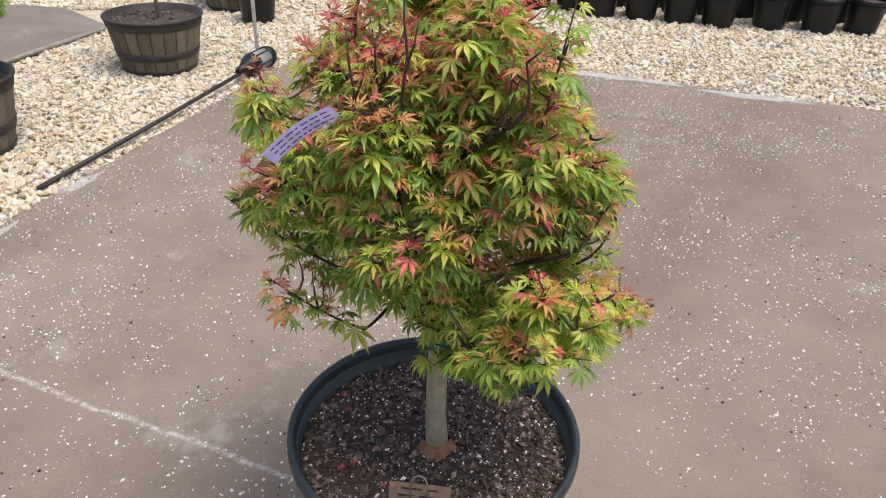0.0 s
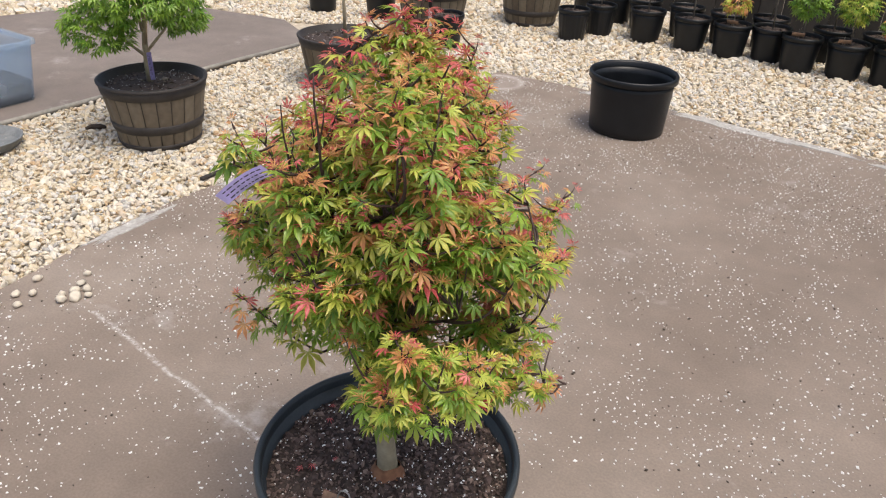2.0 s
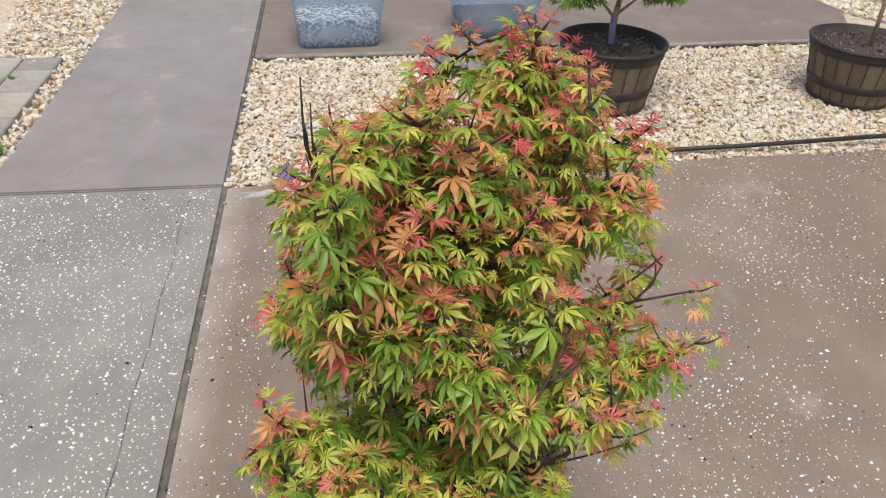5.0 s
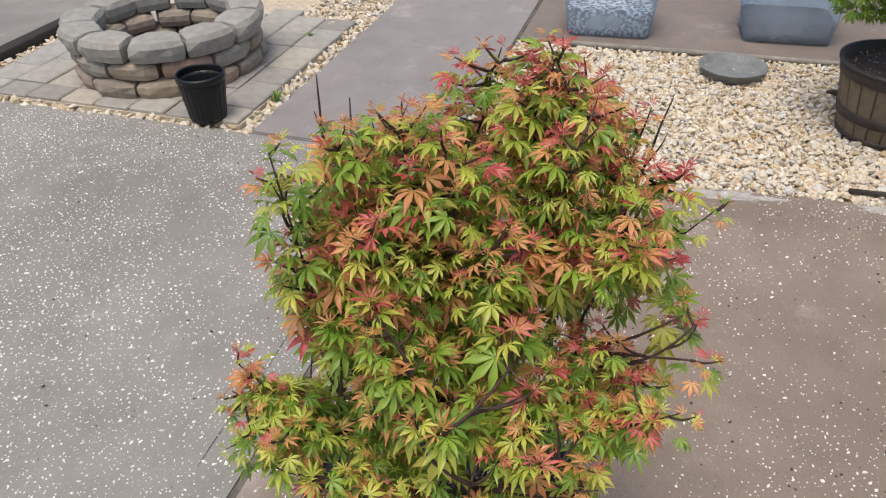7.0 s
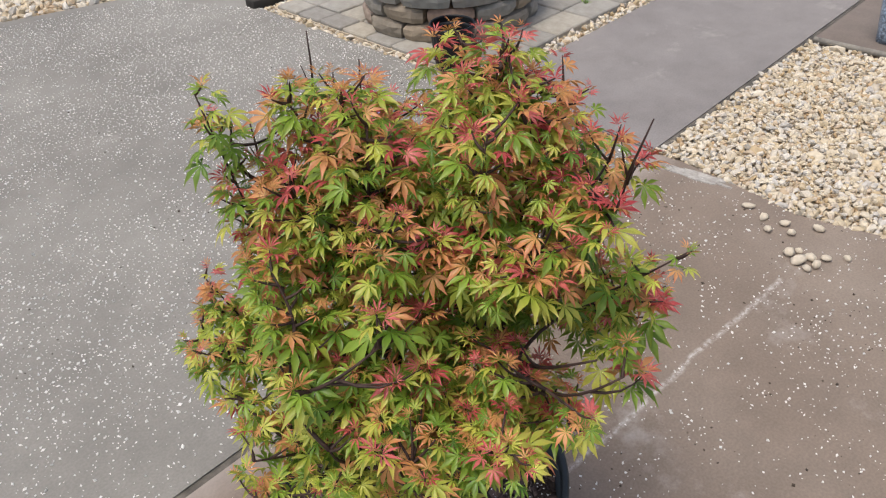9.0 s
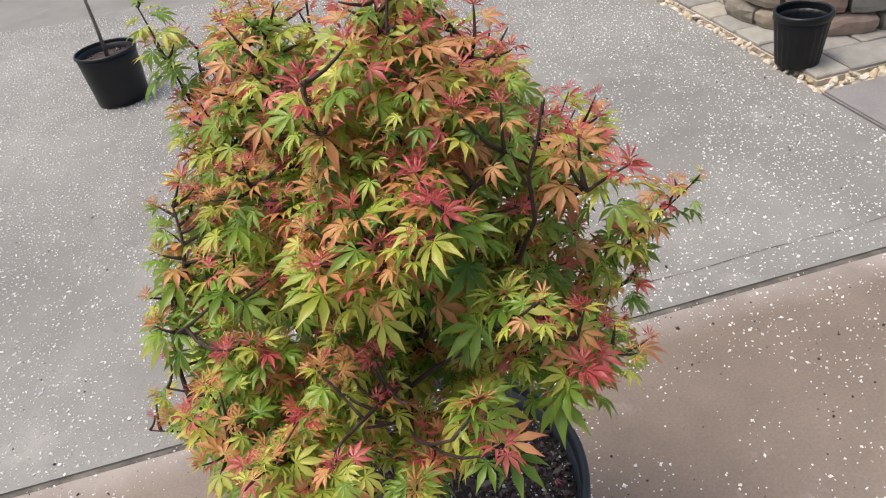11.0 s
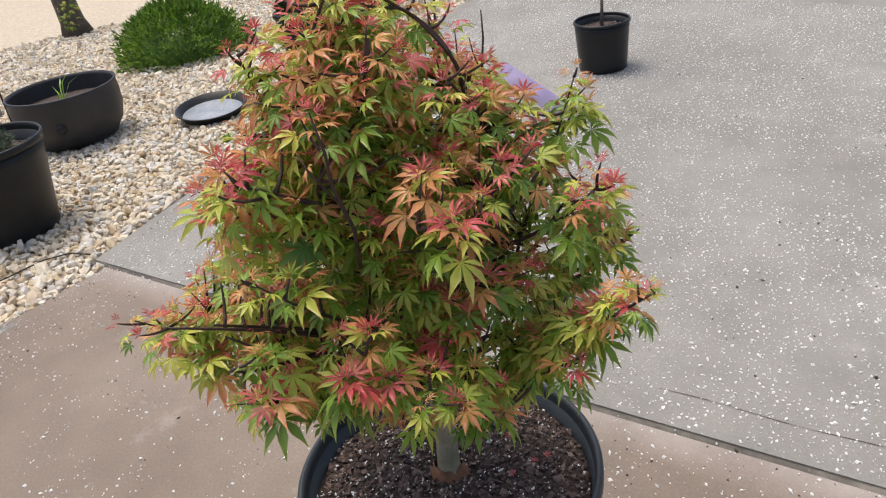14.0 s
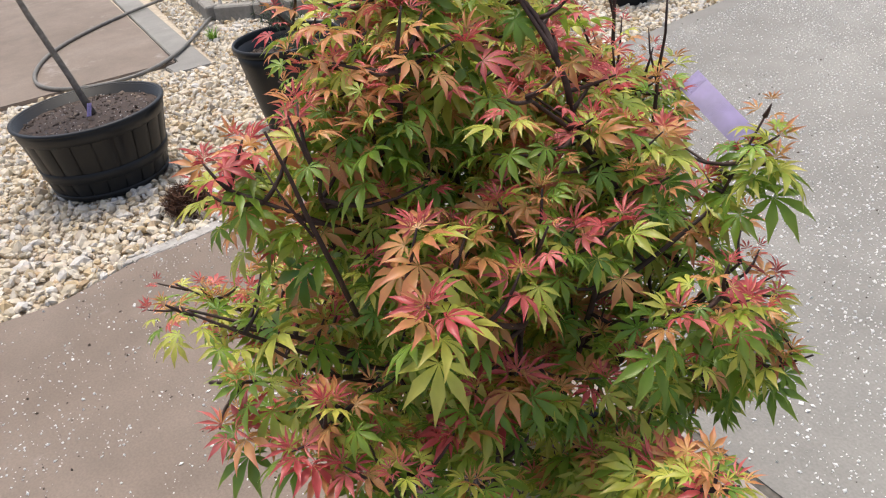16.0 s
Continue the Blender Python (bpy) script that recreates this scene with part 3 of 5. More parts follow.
def rosette(rnd, tip, out, size, tint, n_pairs=4):
    """Leaves of one shoot: opposite pairs along its last centimetres, the youngest at the tip. Returns mature and young ones."""
    grown, fresh = [], []
    d = Vector(out).normalized()
    heading = rnd.uniform(0, 2 * math.pi)
    pink = rnd.random() < tint
    for k in range(n_pairs):
        u = k / max(1, n_pairs - 1)  # 0 tip, 1 base
        at = Vector(tip) - d * (0.046 * u)
        for side in (0, 1):
            h = heading + k * 1.25 + side * math.pi + rnd.uniform(-0.4, 0.4)
            pitch = (1.15 - 1.45 * u) + rnd.uniform(-0.35, 0.35) - 0.15
            s = size * (0.50 + 0.62 * u ** 0.7) * rnd.uniform(0.8, 1.2)
            stalk = Vector((math.cos(h) * math.cos(pitch), math.sin(h) * math.cos(pitch), math.sin(pitch))) * (0.005 + 0.017 * u)
            q = rnd.random()
            if u < 0.3:
                c = (3 if q < 0.80 else 2) if pink else (2 if q < 0.30 + tint else 1)
            elif u < 0.62:
                c = (3 if q < 0.28 else 2 if q < 0.66 else 1) if pink else (2 if q < 0.08 + 0.3 * tint else 1 if q < 0.62 else 0)
            else:
                c = (2 if q < 0.16 else 1 if q < 0.50 else 0) if pink else (1 if q < 0.38 else 0)
            (fresh if u < 0.3 else grown).append((tuple(at + stalk), leaf_matrix((0, 0, 0), h, pitch, rnd.uniform(-0.6, 0.6), s), c))
    return grown, fresh


# ---- the potted maple ----
POT_R, RIM_Z, SOIL_Z = 0.262, 0.345, 0.290


def chips(pot, radius, z):
    """Loose bark chips lying on the soil of a pot."""
    n = int(140 + 5200 * radius * radius)
    q = rng.uniform(0, 1, (n, 2))
    rr = radius * np.sqrt(q[:, 0])
    p = np.column_stack([rr * np.cos(q[:, 1] * 6.283), rr * np.sin(q[:, 1] * 6.283), z + rng.uniform(-0.002, 0.004, n) - 0.010 * q[:, 0]])
    part("bark_mulch", scatter("bark_mulch", p, 0.0072 * rng.lognormal(0, 0.4, n), [MULCH], "oct", 0.45, 0.3, 0.5, False), None, pot, "loose bark chips")["kind"] = "stuff"


def round_pot(name, r_top, r_base, h, material, label, category, at, soil_drop=0.05, soil=True, group="", lip=0.014, rz=0.0, ribs=0, seg=56, band=0.03, soil_mat=None):
    pot = thing(name, at, label, category, group, rz)
    t = 0.005
    prof = [(r_base * 0.2, 0.004), (r_base - 0.012, 0.0), (r_base, 0.008)]
    steps = 8
    for k in range(1, steps + 1):
        u = k / steps
        prof.append((r_base + (r_top - r_base) * u, 0.008 + (h - band - 0.008) * u))
    inner = [(r_top - t, h - band)] + [(r_base - t + (r_top - r_base) * u, h * u + 0.01) for u in (0.75, 0.5, 0.25, 0.02)] + [(0, 0.012)]
    bm = lathe([(0, 0.004)] + prof + inner, seg)
    if ribs:
        for v in bm.verts:
            r = math.hypot(v.co.x, v.co.y)
            if r > r_base * 0.9 and 0.02 < v.co.z < h - band - 0.005:
                k = 1 + 0.018 * (1 if math.cos(ribs * math.atan2(v.co.y, v.co.x)) > 0 else -1)
                v.co.x *= k
                v.co.y *= k
    part("body", bm, material, pot)
    rim = lathe([(r_top - t, h - band - 0.003), (r_top + lip, h - band), (r_top + lip, h - 0.006), (r_top + lip - 0.004, h), (r_top + lip - 0.010, h), (r_top - t + 0.001, h - 0.008), (r_top - t - 0.0005, h - band - 0.003)], seg)
    part("rim", rim, material, pot)
    if soil:
        rs = r_base + (r_top - r_base) * (1 - soil_drop / h) - t + 0.001
        bm = bmesh.new()
        rings = [[bm.verts.new((0, 0, h - soil_drop + 0.012))]]
        for k in range(1, 9):
            rr = rs * k / 8
            rings.append([bm.verts.new((rr * math.cos(i * math.pi / 16), rr * math.sin(i * math.pi / 16), h - soil_drop + 0.012 * (1 - (k / 8) ** 2) + 0.004 * noise.noise((rr * 30, i * 1.3, h)))) for i in range(32)])
        for i in range(32):
            bm.faces.new((rings[0][0], rings[1][i], rings[1][(i + 1) % 32]))
            for a, b in zip(rings[1:], rings[2:]):
                bm.faces.new((a[i], b[i], b[(i + 1) % 32], a[(i + 1) % 32]))
        part("soil", bm, soil_mat or SOIL, pot, "dark bark potting soil")
        if name != "nursery_pot" or r_top < 0.25:
            chips(pot, rs - 0.006, h - soil_drop + 0.009)
    return pot


maple_pot = round_pot("nursery_pot", POT_R, 0.215, RIM_Z, POTBLUE, "large round black plastic nursery pot on the brown patio", "plant pot", (0, 0, 0), 0.056, lip=0.010, band=0.022, seg=96)
q = rng.uniform(0, 1, (5200, 2))
p = np.column_stack([0.248 * np.sqrt(q[:, 0]) * np.cos(2 * np.pi * q[:, 1]), 0.248 * np.sqrt(q[:, 0]) * np.sin(2 * np.pi * q[:, 1])])
zz = SOIL_Z + 0.012 * (1 - (np.hypot(p[:, 0], p[:, 1]) / 0.25) ** 2)
sz = 0.0042 * rng.lognormal(0, 0.4, len(p))
ob = part("bark_mulch", scatter("bark_mulch", np.column_stack([p, zz + rng.uniform(0, 0.004, len(p))]), sz, [CHIP], "oct", 0.45, 0.3, 0.5, False), None, maple_pot, "dark bark chips")
ob["kind"] = "stuff"
sel = rng.choice(len(p), 850, replace=False)
pp = p[sel] + rng.uniform(-0.006, 0.006, (len(sel), 2))
pz = SOIL_Z + 0.012 * (1 - (np.hypot(pp[:, 0], pp[:, 1]) / 0.25) ** 2) + 0.004
ob = part("perlite", scatter("perlite", np.column_stack([pp, pz]), 0.0019 * rng.lognormal(0, 0.35, len(sel)), [PERLITE], "oct", 0.8, 0.3, 0.5, False), None, maple_pot, "white perlite in the soil")
ob["kind"] = "stuff"

# crown: rounded leaf masses (x, y, z, radius), the upper ones and the skirt
CROWN = [(0.06, -0.13, 1.178, 0.040), (0.12, -0.16, 1.12, 0.050), (0.06, -0.16, 1.10, 0.074), (-0.05, 0.02, 1.11, 0.052), (-0.08, 0.09, 1.10, 0.040), (-0.06, -0.03, 1.10, 0.057), (0.16, -0.08, 1.08, 0.040), (0.14, -0.03, 1.07, 0.040),
         (0.12, -0.23, 1.05, 0.061), (0.06, -0.29, 1.04, 0.040), (-0.10, -0.09, 1.00, 0.050), (-0.12, 0.04, 1.00, 0.066), (-0.13, 0.12, 1.00, 0.064), (0.05, 0.08, 0.99, 0.086), (0.04, 0.14, 0.99, 0.051), (-0.01, -0.23, 0.99, 0.061),
         (0.20, -0.22, 0.98, 0.053), (0.16, 0.00, 0.96, 0.076), (0.20, 0.14, 0.96, 0.040), (0.29, 0.00, 0.93, 0.040), (0.17, -0.09, 0.93, 0.109), (-0.12, 0.07, 0.92, 0.080), (0.06, -0.10, 1.00, 0.110)]
SKIRT = [(0.00, 0.06, 0.84, 0.150), (0.00, -0.18, 0.77, 0.108), (0.13, 0.00, 0.73, 0.120), (-0.17, -0.06, 0.69, 0.115), (-0.06, 0.02, 0.68, 0.100), (-0.01, -0.33, 0.88, 0.040), (0.21, 0.10, 0.87, 0.066), (-0.08, -0.35, 0.87, 0.040),
         (0.16, -0.29, 0.86, 0.040), (0.00, 0.16, 0.84, 0.069), (-0.05, -0.28, 0.82, 0.080), (0.21, -0.26, 0.80, 0.040), (-0.19, 0.07, 0.80, 0.049), (0.21, -0.17, 0.76, 0.063), (-0.19, -0.20, 0.76, 0.077), (-0.24, 0.18, 0.75, 0.049),
         (-0.24, -0.11, 0.75, 0.058), (-0.25, 0.08, 0.70, 0.040), (-0.17, 0.20, 0.70, 0.043), (-0.30, -0.01, 0.69, 0.040), (-0.06, 0.08, 0.595, 0.050), (-0.09, 0.12, 0.65, 0.060), (-0.22, -0.04, 0.86, 0.055), (-0.17, -0.14, 0.90, 0.055), (0.02, -0.35, 0.84, 0.040), (0.09, -0.04, 1.14, 0.045), (-0.14, 0.14, 1.08, 0.035), (-0.205, 0.00, 0.95, 0.035), (-0.235, 0.00, 0.83, 0.040), (0.05, -0.07, 1.18, 0.035)]
MASSES = CROWN + SKIRT


def curve(a, b, bend, n=6):
    a, b = Vector(a), Vector(b)
    return [a.lerp(b, i / (n - 1)) + Vector(bend) * math.sin(math.pi * i / (n - 1)) for i in range(n)]


maple = thing("maple_tree", (0, 0, SOIL_Z), "small Japanese maple with green leaves and pink-red new growth", "tree")
rnd = random.Random(11)
Z0 = SOIL_Z
trunk_pts = [(-0.012, 0.016, 0.0), (-0.011, 0.016, 0.03), (-0.008, 0.018, 0.10), (-0.010, 0.022, 0.18), (-0.014, 0.026, 0.26), (-0.012, 0.02, 0.33)]
part("trunk", tube(trunk_pts, [0.028, 0.0215, 0.0185, 0.018, 0.019, 0.015], 14), BARK, maple, "smooth olive-grey trunk")
flare = lathe([(0.040, -0.004), (0.034, 0.012), (0.026, 0.026), (0.0235, 0.036)], 14)
for v in flare.verts:
    v.co.x += 0.004 * math.sin(3 * math.atan2(v.co.y, v.co.x)) - 0.012
    v.co.y += 0.016
part("root_flare", flare, plain("root_bark", (0.20, 0.085, 0.045), (0.34, 0.17, 0.09), 40, 0.85), maple, "reddish brown flare at the trunk foot")
fork = Vector((-0.013, 0.023, 0.27))
limb_nodes, limbs = [], []
MAIN = (2, 5, 13, 17, 20, 23, 24, 25, 26, 37)
# ten leading limbs rise from the fork, the lesser ones branch off them
for k in sorted(range(len(MASSES)), key=lambda k: k not in MAIN):
    x, y, z, r = MASSES[k]
    end = Vector((x, y, z - Z0)) + Vector((x, y, 0.1)).normalized() * (0.35 * r)
    if k in MAIN:
        a, thick, sag = fork + Vector((0, 0, rnd.uniform(-0.02, 0.05))), 0.0085, 0.22
    else:
        a, thick, sag = min(limb_nodes, key=lambda p: (p - end).length + (0.4 if p.z > end.z - 0.09 else 0)), 0.0032, 0.0
    side = (end - a).cross(Vector((0, 0, 1))) * rnd.uniform(-0.18, 0.18)
    pts = curve(a, end, side + Vector((end.x, end.y, 0)) * sag + Vector((rnd.uniform(-0.02, 0.02), rnd.uniform(-0.02, 0.02), -0.03 if k in MAIN else -0.006)), 9)
    limbs.append((part("branch", tube(pts, [thick - (thick - 0.0014) * i / 8 for i in range(9)], 8), TWIG, maple), pts))
    limb_nodes += [p.lerp(q, u) for p, q in zip(pts[2:], pts[3:]) for u in (0, 0.25, 0.5, 0.75)] + pts[-1:]

# shoots: (tip, outward direction, tint)
shoots = []
tries = 0
HEART = Vector((0.02, -0.06, 0.70 - Z0))
while len(shoots) < 640 and tries < 60000:
    tries += 1
    x, y, z, r = rnd.choices(MASSES, [m[3] ** 2 for m in MASSES])[0]
    d = Vector((rnd.gauss(0, 1), rnd.gauss(0, 1), rnd.gauss(0, 1))).normalized()
    if d.z < -0.75:
        continue
    tip = Vector((x, y, z - Z0)) + d * (r * rnd.uniform(0.84, 1.06) + rnd.uniform(0.0, 0.012))
    deep = max(m[3] - (tip - Vector((m[0], m[1], m[2] - Z0))).length for m in MASSES)
    if deep > 0.035 and rnd.random() > 0.07:
        continue
    if tip.z < 0.17 or noise.noise(tip * 7 + Vector((0.3, 0.9, 0.1))) < (-0.08 if tip.z < 0.42 else -0.10 if tip.z < 0.55 else -0.12 if tip.z < 0.74 else -0.35):
        continue
    near = min(((tip - s[0]).length for s in shoots), default=1)
    if near < (0.0395 if tip.z < 0.5 else 0.0355):
        continue
    out = (tip - HEART).normalized() + Vector((0, 0, 0.55))
    zz = tip.z + Z0
    az = math.atan2(tip.y, tip.x)
    tint = 0.21 + 0.62 * max(0, (zz - 0.66) / 0.5) + 0.22 * math.cos(az - radians(280))
    shoots.append((tip, out, min(0.85, max(0.06, tint))))
# long side shoots
SIDE_SHOOTS = [((0.15, -0.06, 0.36), (0.405, -0.10, 0.58), 12), ((0.15, -0.07, 0.34), (0.32, -0.12, 0.48), 8), ((-0.14, 0.12, 0.34), (-0.21, 0.22, 0.54), 8), ((-0.12, 0.12, 0.33), (-0.20, 0.25, 0.47), 8), ((-0.15, 0.10, 0.38), (-0.29, 0.14, 0.50), 5),
               ((-0.15, -0.03, 0.28), (-0.345, -0.05, 0.375), 3), ((-0.15, 0.12, 0.62), (-0.195, 0.127, 0.865), 2), ((-0.12, -0.18, 0.42), (-0.16, -0.35, 0.565), 8), ((0.08, -0.20, 0.52), (0.112, -0.375, 0.70), 3), ((0.16, 0.06, 0.52), (0.222, 0.13, 0.73), 6),
               ((0.16, 0.06, 0.40), (0.312, 0.118, 0.525), 6), ((0.10, 0.08, 0.30), (0.222, 0.158, 0.42), 5), ((0.02, -0.12, 0.33), (0.00, -0.305, 0.45), 5), ((0.04, -0.11, 0.76), (0.055, -0.14, 0.915), 4), ((-0.02, -0.15, 0.70), (-0.03, -0.19, 0.85), 5),
               ((-0.12, -0.03, 0.37), (-0.23, -0.07, 0.46), 7), ((-0.06, 0.03, 0.36), (-0.12, 0.07, 0.45), 6)]
for (bx, by, bz), (ex, ey, ez), n in SIDE_SHOOTS:
    for i in range(n):
        u = 0.4 + 0.6 * i / (n - 1) if n > 2 else 0.75 + 0.25 * i
        tip = Vector((bx, by, bz)).lerp(Vector((ex, ey, ez)), u) + Vector((rnd.uniform(-0.02, 0.02), rnd.uniform(-0.02, 0.02), rnd.uniform(0, 0.02)))
        shoots.append((tip, (ex - bx, ey - by, ez - bz + 0.1), 0.14 + 0.36 * u))
    part("branch", tube(curve(min(limb_nodes, key=lambda p: (p - Vector((bx, by, bz))).length + (0.4 if p.z > bz - 0.05 else 0)), (bx, by, bz), (0, 0, -0.005), 5)[:-1] + curve((bx, by, bz), (ex, ey, ez), (0, 0, -0.01), 5), [0.0036, 0.0033, 0.0030, 0.0027, 0.0024, 0.0021, 0.0018, 0.0014, 0.0010], 6), TWIG, maple)
    limb_nodes += curve((bx, by, bz), (ex, ey, ez), (0, 0, -0.01), 17)

bm = bmesh.new()
grown, fresh = [], []
for tip, out, tint in shoots:
    base = min(limb_nodes, key=lambda p: (p - tip).length + (0.08 if p.z > tip.z - 0.01 else 0))
    pts = curve(base, tip, (tip - base).cross(Vector((0, 0, 1))) * rnd.uniform(-0.15, 0.15) + Vector((0, 0, -0.08 * (tip - base).length)), 5)
    tube(pts, [0.0026, 0.0022, 0.0018, 0.0014, 0.0008], 4, bm)
    g, f = rosette(rnd, tip, out, 0.0245 * min(1.45, max(0.7, rnd.lognormvariate(0, 0.26))), tint, rnd.choice((5, 6, 7)))
    grown += g
    fresh += f
# bare twigs standing above the leaves
for x, y, z0, z1 in [(0.0, 0.16, 0.66, 0.875), (0.079, 0.153, 0.62, 0.81), (0.155, -0.286, 0.64, 0.827), (-0.13, 0.13, 0.64, 0.80)]:
    dz = z1 - z0
    tube([Vector((x * 0.85, y * 0.85, z0)), Vector((x * 0.9 + 0.010, y * 0.9, z0 + dz * 0.3)), Vector((x * 0.95 - 0.004, y * 0.96 + 0.006, z0 + dz * 0.6)), Vector((x * 0.98, y * 0.98 + 0.004, z0 + dz * 0.8)), Vector((x, y, z1))], [0.0026, 0.0024, 0.002, 0.0016, 0.001], 5, bm)
    tube([Vector((x * 0.94, y * 0.95 + 0.004, z0 + dz * 0.5)), Vector((x * 0.92 - 0.012, y * 0.98, z0 + dz * 0.68)), Vector((x * 0.92 - 0.018, y * 1.0, z0 + dz * 0.8))], [0.0016, 0.0013, 0.0008], 4, bm)
part("twigwork", bm, TWIG, maple, "thin dark reddish twigs")["kind"] = "stuff"

# some of the outer leaves as single parts, the rest as two masses
LEAF_MATS = [GREEN, LIME, BRONZE, RED]
for name, leaves, shape, label in (("foliage", grown, MATURE, "palmate leaves, green and yellow-green"), ("new_growth", fresh, YOUNG, "narrow young leaves, pink and bronze")):
    order = sorted(range(len(leaves)), key=lambda i: -(Vector(leaves[i][0]) - Vector((0, 0, 0.45))).length)
    single = set(order[:1200:8])
    kinds = [soup("leaf", shape[0], shape[1], [m], along=shape[2]) for m in LEAF_MATS]
    for i in sorted(single):
        at, m3, c = leaves[i]
        ob = new("leaf", kinds[c])
        ob.parent = min(limbs, key=lambda b: min((p - Vector(at)).length for p in b[1]))[0]
        ob.matrix_basis = Matrix.Translation(at) @ Matrix([list(r) for r in m3]).to_4x4()
    part(name, join_leaves(name, [lf for i, lf in enumerate(leaves) if i not in single], LEAF_MATS, shape), None, maple, label)["kind"] = "stuff"
fallen = soup("fallen_leaf", YOUNG[0], YOUNG[1], [RED], along=YOUNG[2])
tie = lathe([(0.0205, -0.008), (0.0215, 0.0), (0.0205, 0.008), (0.0182, 0.0)], 20)
ob = part("tie_band", tie, TEAL)
ob.matrix_basis = pose(-0.014, 0.026, 0.566, 6, 8, 0) @ Matrix.Scale(1.2, 4)
tagged(ob, "teal plastic tie wrapped round the maple trunk", "plant tie")


def strip_tag(name, a, b, width, label, droop=0.01, bars=3, normal=(0, 0, 1)):
    """A plastic ribbon label from a to b with rows of unreadable writing."""
    a, b = Vector(a), Vector(b)
    d = (b - a).normalized()
    side = d.cross(Vector(normal)).normalized()
    up = side.cross(d).normalized()
    ln = (b - a).length
    def ribbon(u0, u1, w0, w1, lift):
        bm = bmesh.new()
        rows = []
        for i in range(9):
            u = u0 + (u1 - u0) * i / 8
            c = a + d * (ln * u) - up * (droop * math.sin(math.pi * u)) + up * lift
            rows.append([bm.verts.new(c + side * w) for w in (w0, w1)])
        for p, q in zip(rows, rows[1:]):
            bm.faces.new((p[0], p[1], q[1], q[0]))
        return bm
    bm = ribbon(0, 1, -width / 2, width / 2, 0)
    bmesh.ops.solidify(bm, geom=list(bm.faces), thickness=0.0012)
    tag = tagged(part(name, bm, PURPLE), label, "plant label")
    for face in (0.0016,):
        for k in range(bars):
            w = width * (0.28 - 0.28 * k) if bars > 1 else 0
            u = 0.08
            r2 = random.Random(k + 5)
            while u < 0.85:
                e = min(0.9, u + r2.uniform(0.04, 0.12))
                part("writing_bar", ribbon(u, e, w - width * 0.04, w + width * 0.035, face), INK, tag, smooth=False)
                u = e + r2.uniform(0.02, 0.04)
    return tag


strip_tag("plant_label", (0.082, 0.185, 1.006), (0.172, 0.208, 0.935), 0.026, "lilac plastic strip label hanging from the maple", 0.010, 3, (-0.57, 0.73, -0.30))

# rusty plate label on a wire in the soil
plate = thing("plant_marker", (-0.03, 0.162, SOIL_Z + 0.012), "small rusty metal plant marker on a wire, leaning in the soil", "plant label", rz=12)
bm = box((0.105, 0.003, 0.038), (0, 0, 0.032), 0.0012)
bmesh.ops.rotate(bm, cent=(0, 0, 0.03), matrix=Matrix.Rotation(radians(28), 3, "X"), verts=bm.verts)
part("plate", bm, RUST, plate, "brown rusty plate")
part("wire", tube([(-0.014, 0, 0.0), (-0.015, 0.004, 0.05), (-0.013, 0.001, 0.064), (-0.0085, -0.001, 0.073), (0, -0.002, 0.0765), (0.0085, -0.001, 0.073), (0.013, 0.001, 0.064), (0.015, 0.004, 0.05), (0.014, 0, 0.0)], 0.0016, 6), WIRE, plate, "bent grey wire hook")
for k, (x0, x1, z) in enumerate([(-0.03, -0.012, 0.010), (-0.004, 0.03, 0.010), (-0.038, 0.0, -0.002), (0.008, 0.036, -0.002)]):
    bm = box((x1 - x0, 0.0006, 0.0026), ((x0 + x1) / 2, 0.002, 0.032 + z))
    bmesh.ops.rotate(bm, cent=(0, 0, 0.03), matrix=Matrix.Rotation(radians(28), 3, "X"), verts=bm.verts)
    part("writing_bar", bm, SPECK, plate)
# fallen leaves on the soil
for k, (x, y) in enumerate([(0.12, 0.10), (0.09, 0.06), (0.13, 0.12), (0.05, 0.14), (0.19, -0.02), (0.21, -0.05)]):
    ob = new("fallen_leaf", fallen)
    ob.matrix_basis = pose(x, y, SOIL_Z + 0.016, rnd.uniform(-10, 10), rnd.uniform(-10, 10), rnd.uniform(0, 360)) @ Matrix.Scale(0.016, 4)
    tagged(ob, "small fallen red leaf on the dark soil", "leaf", "fallen leaves in the pot")


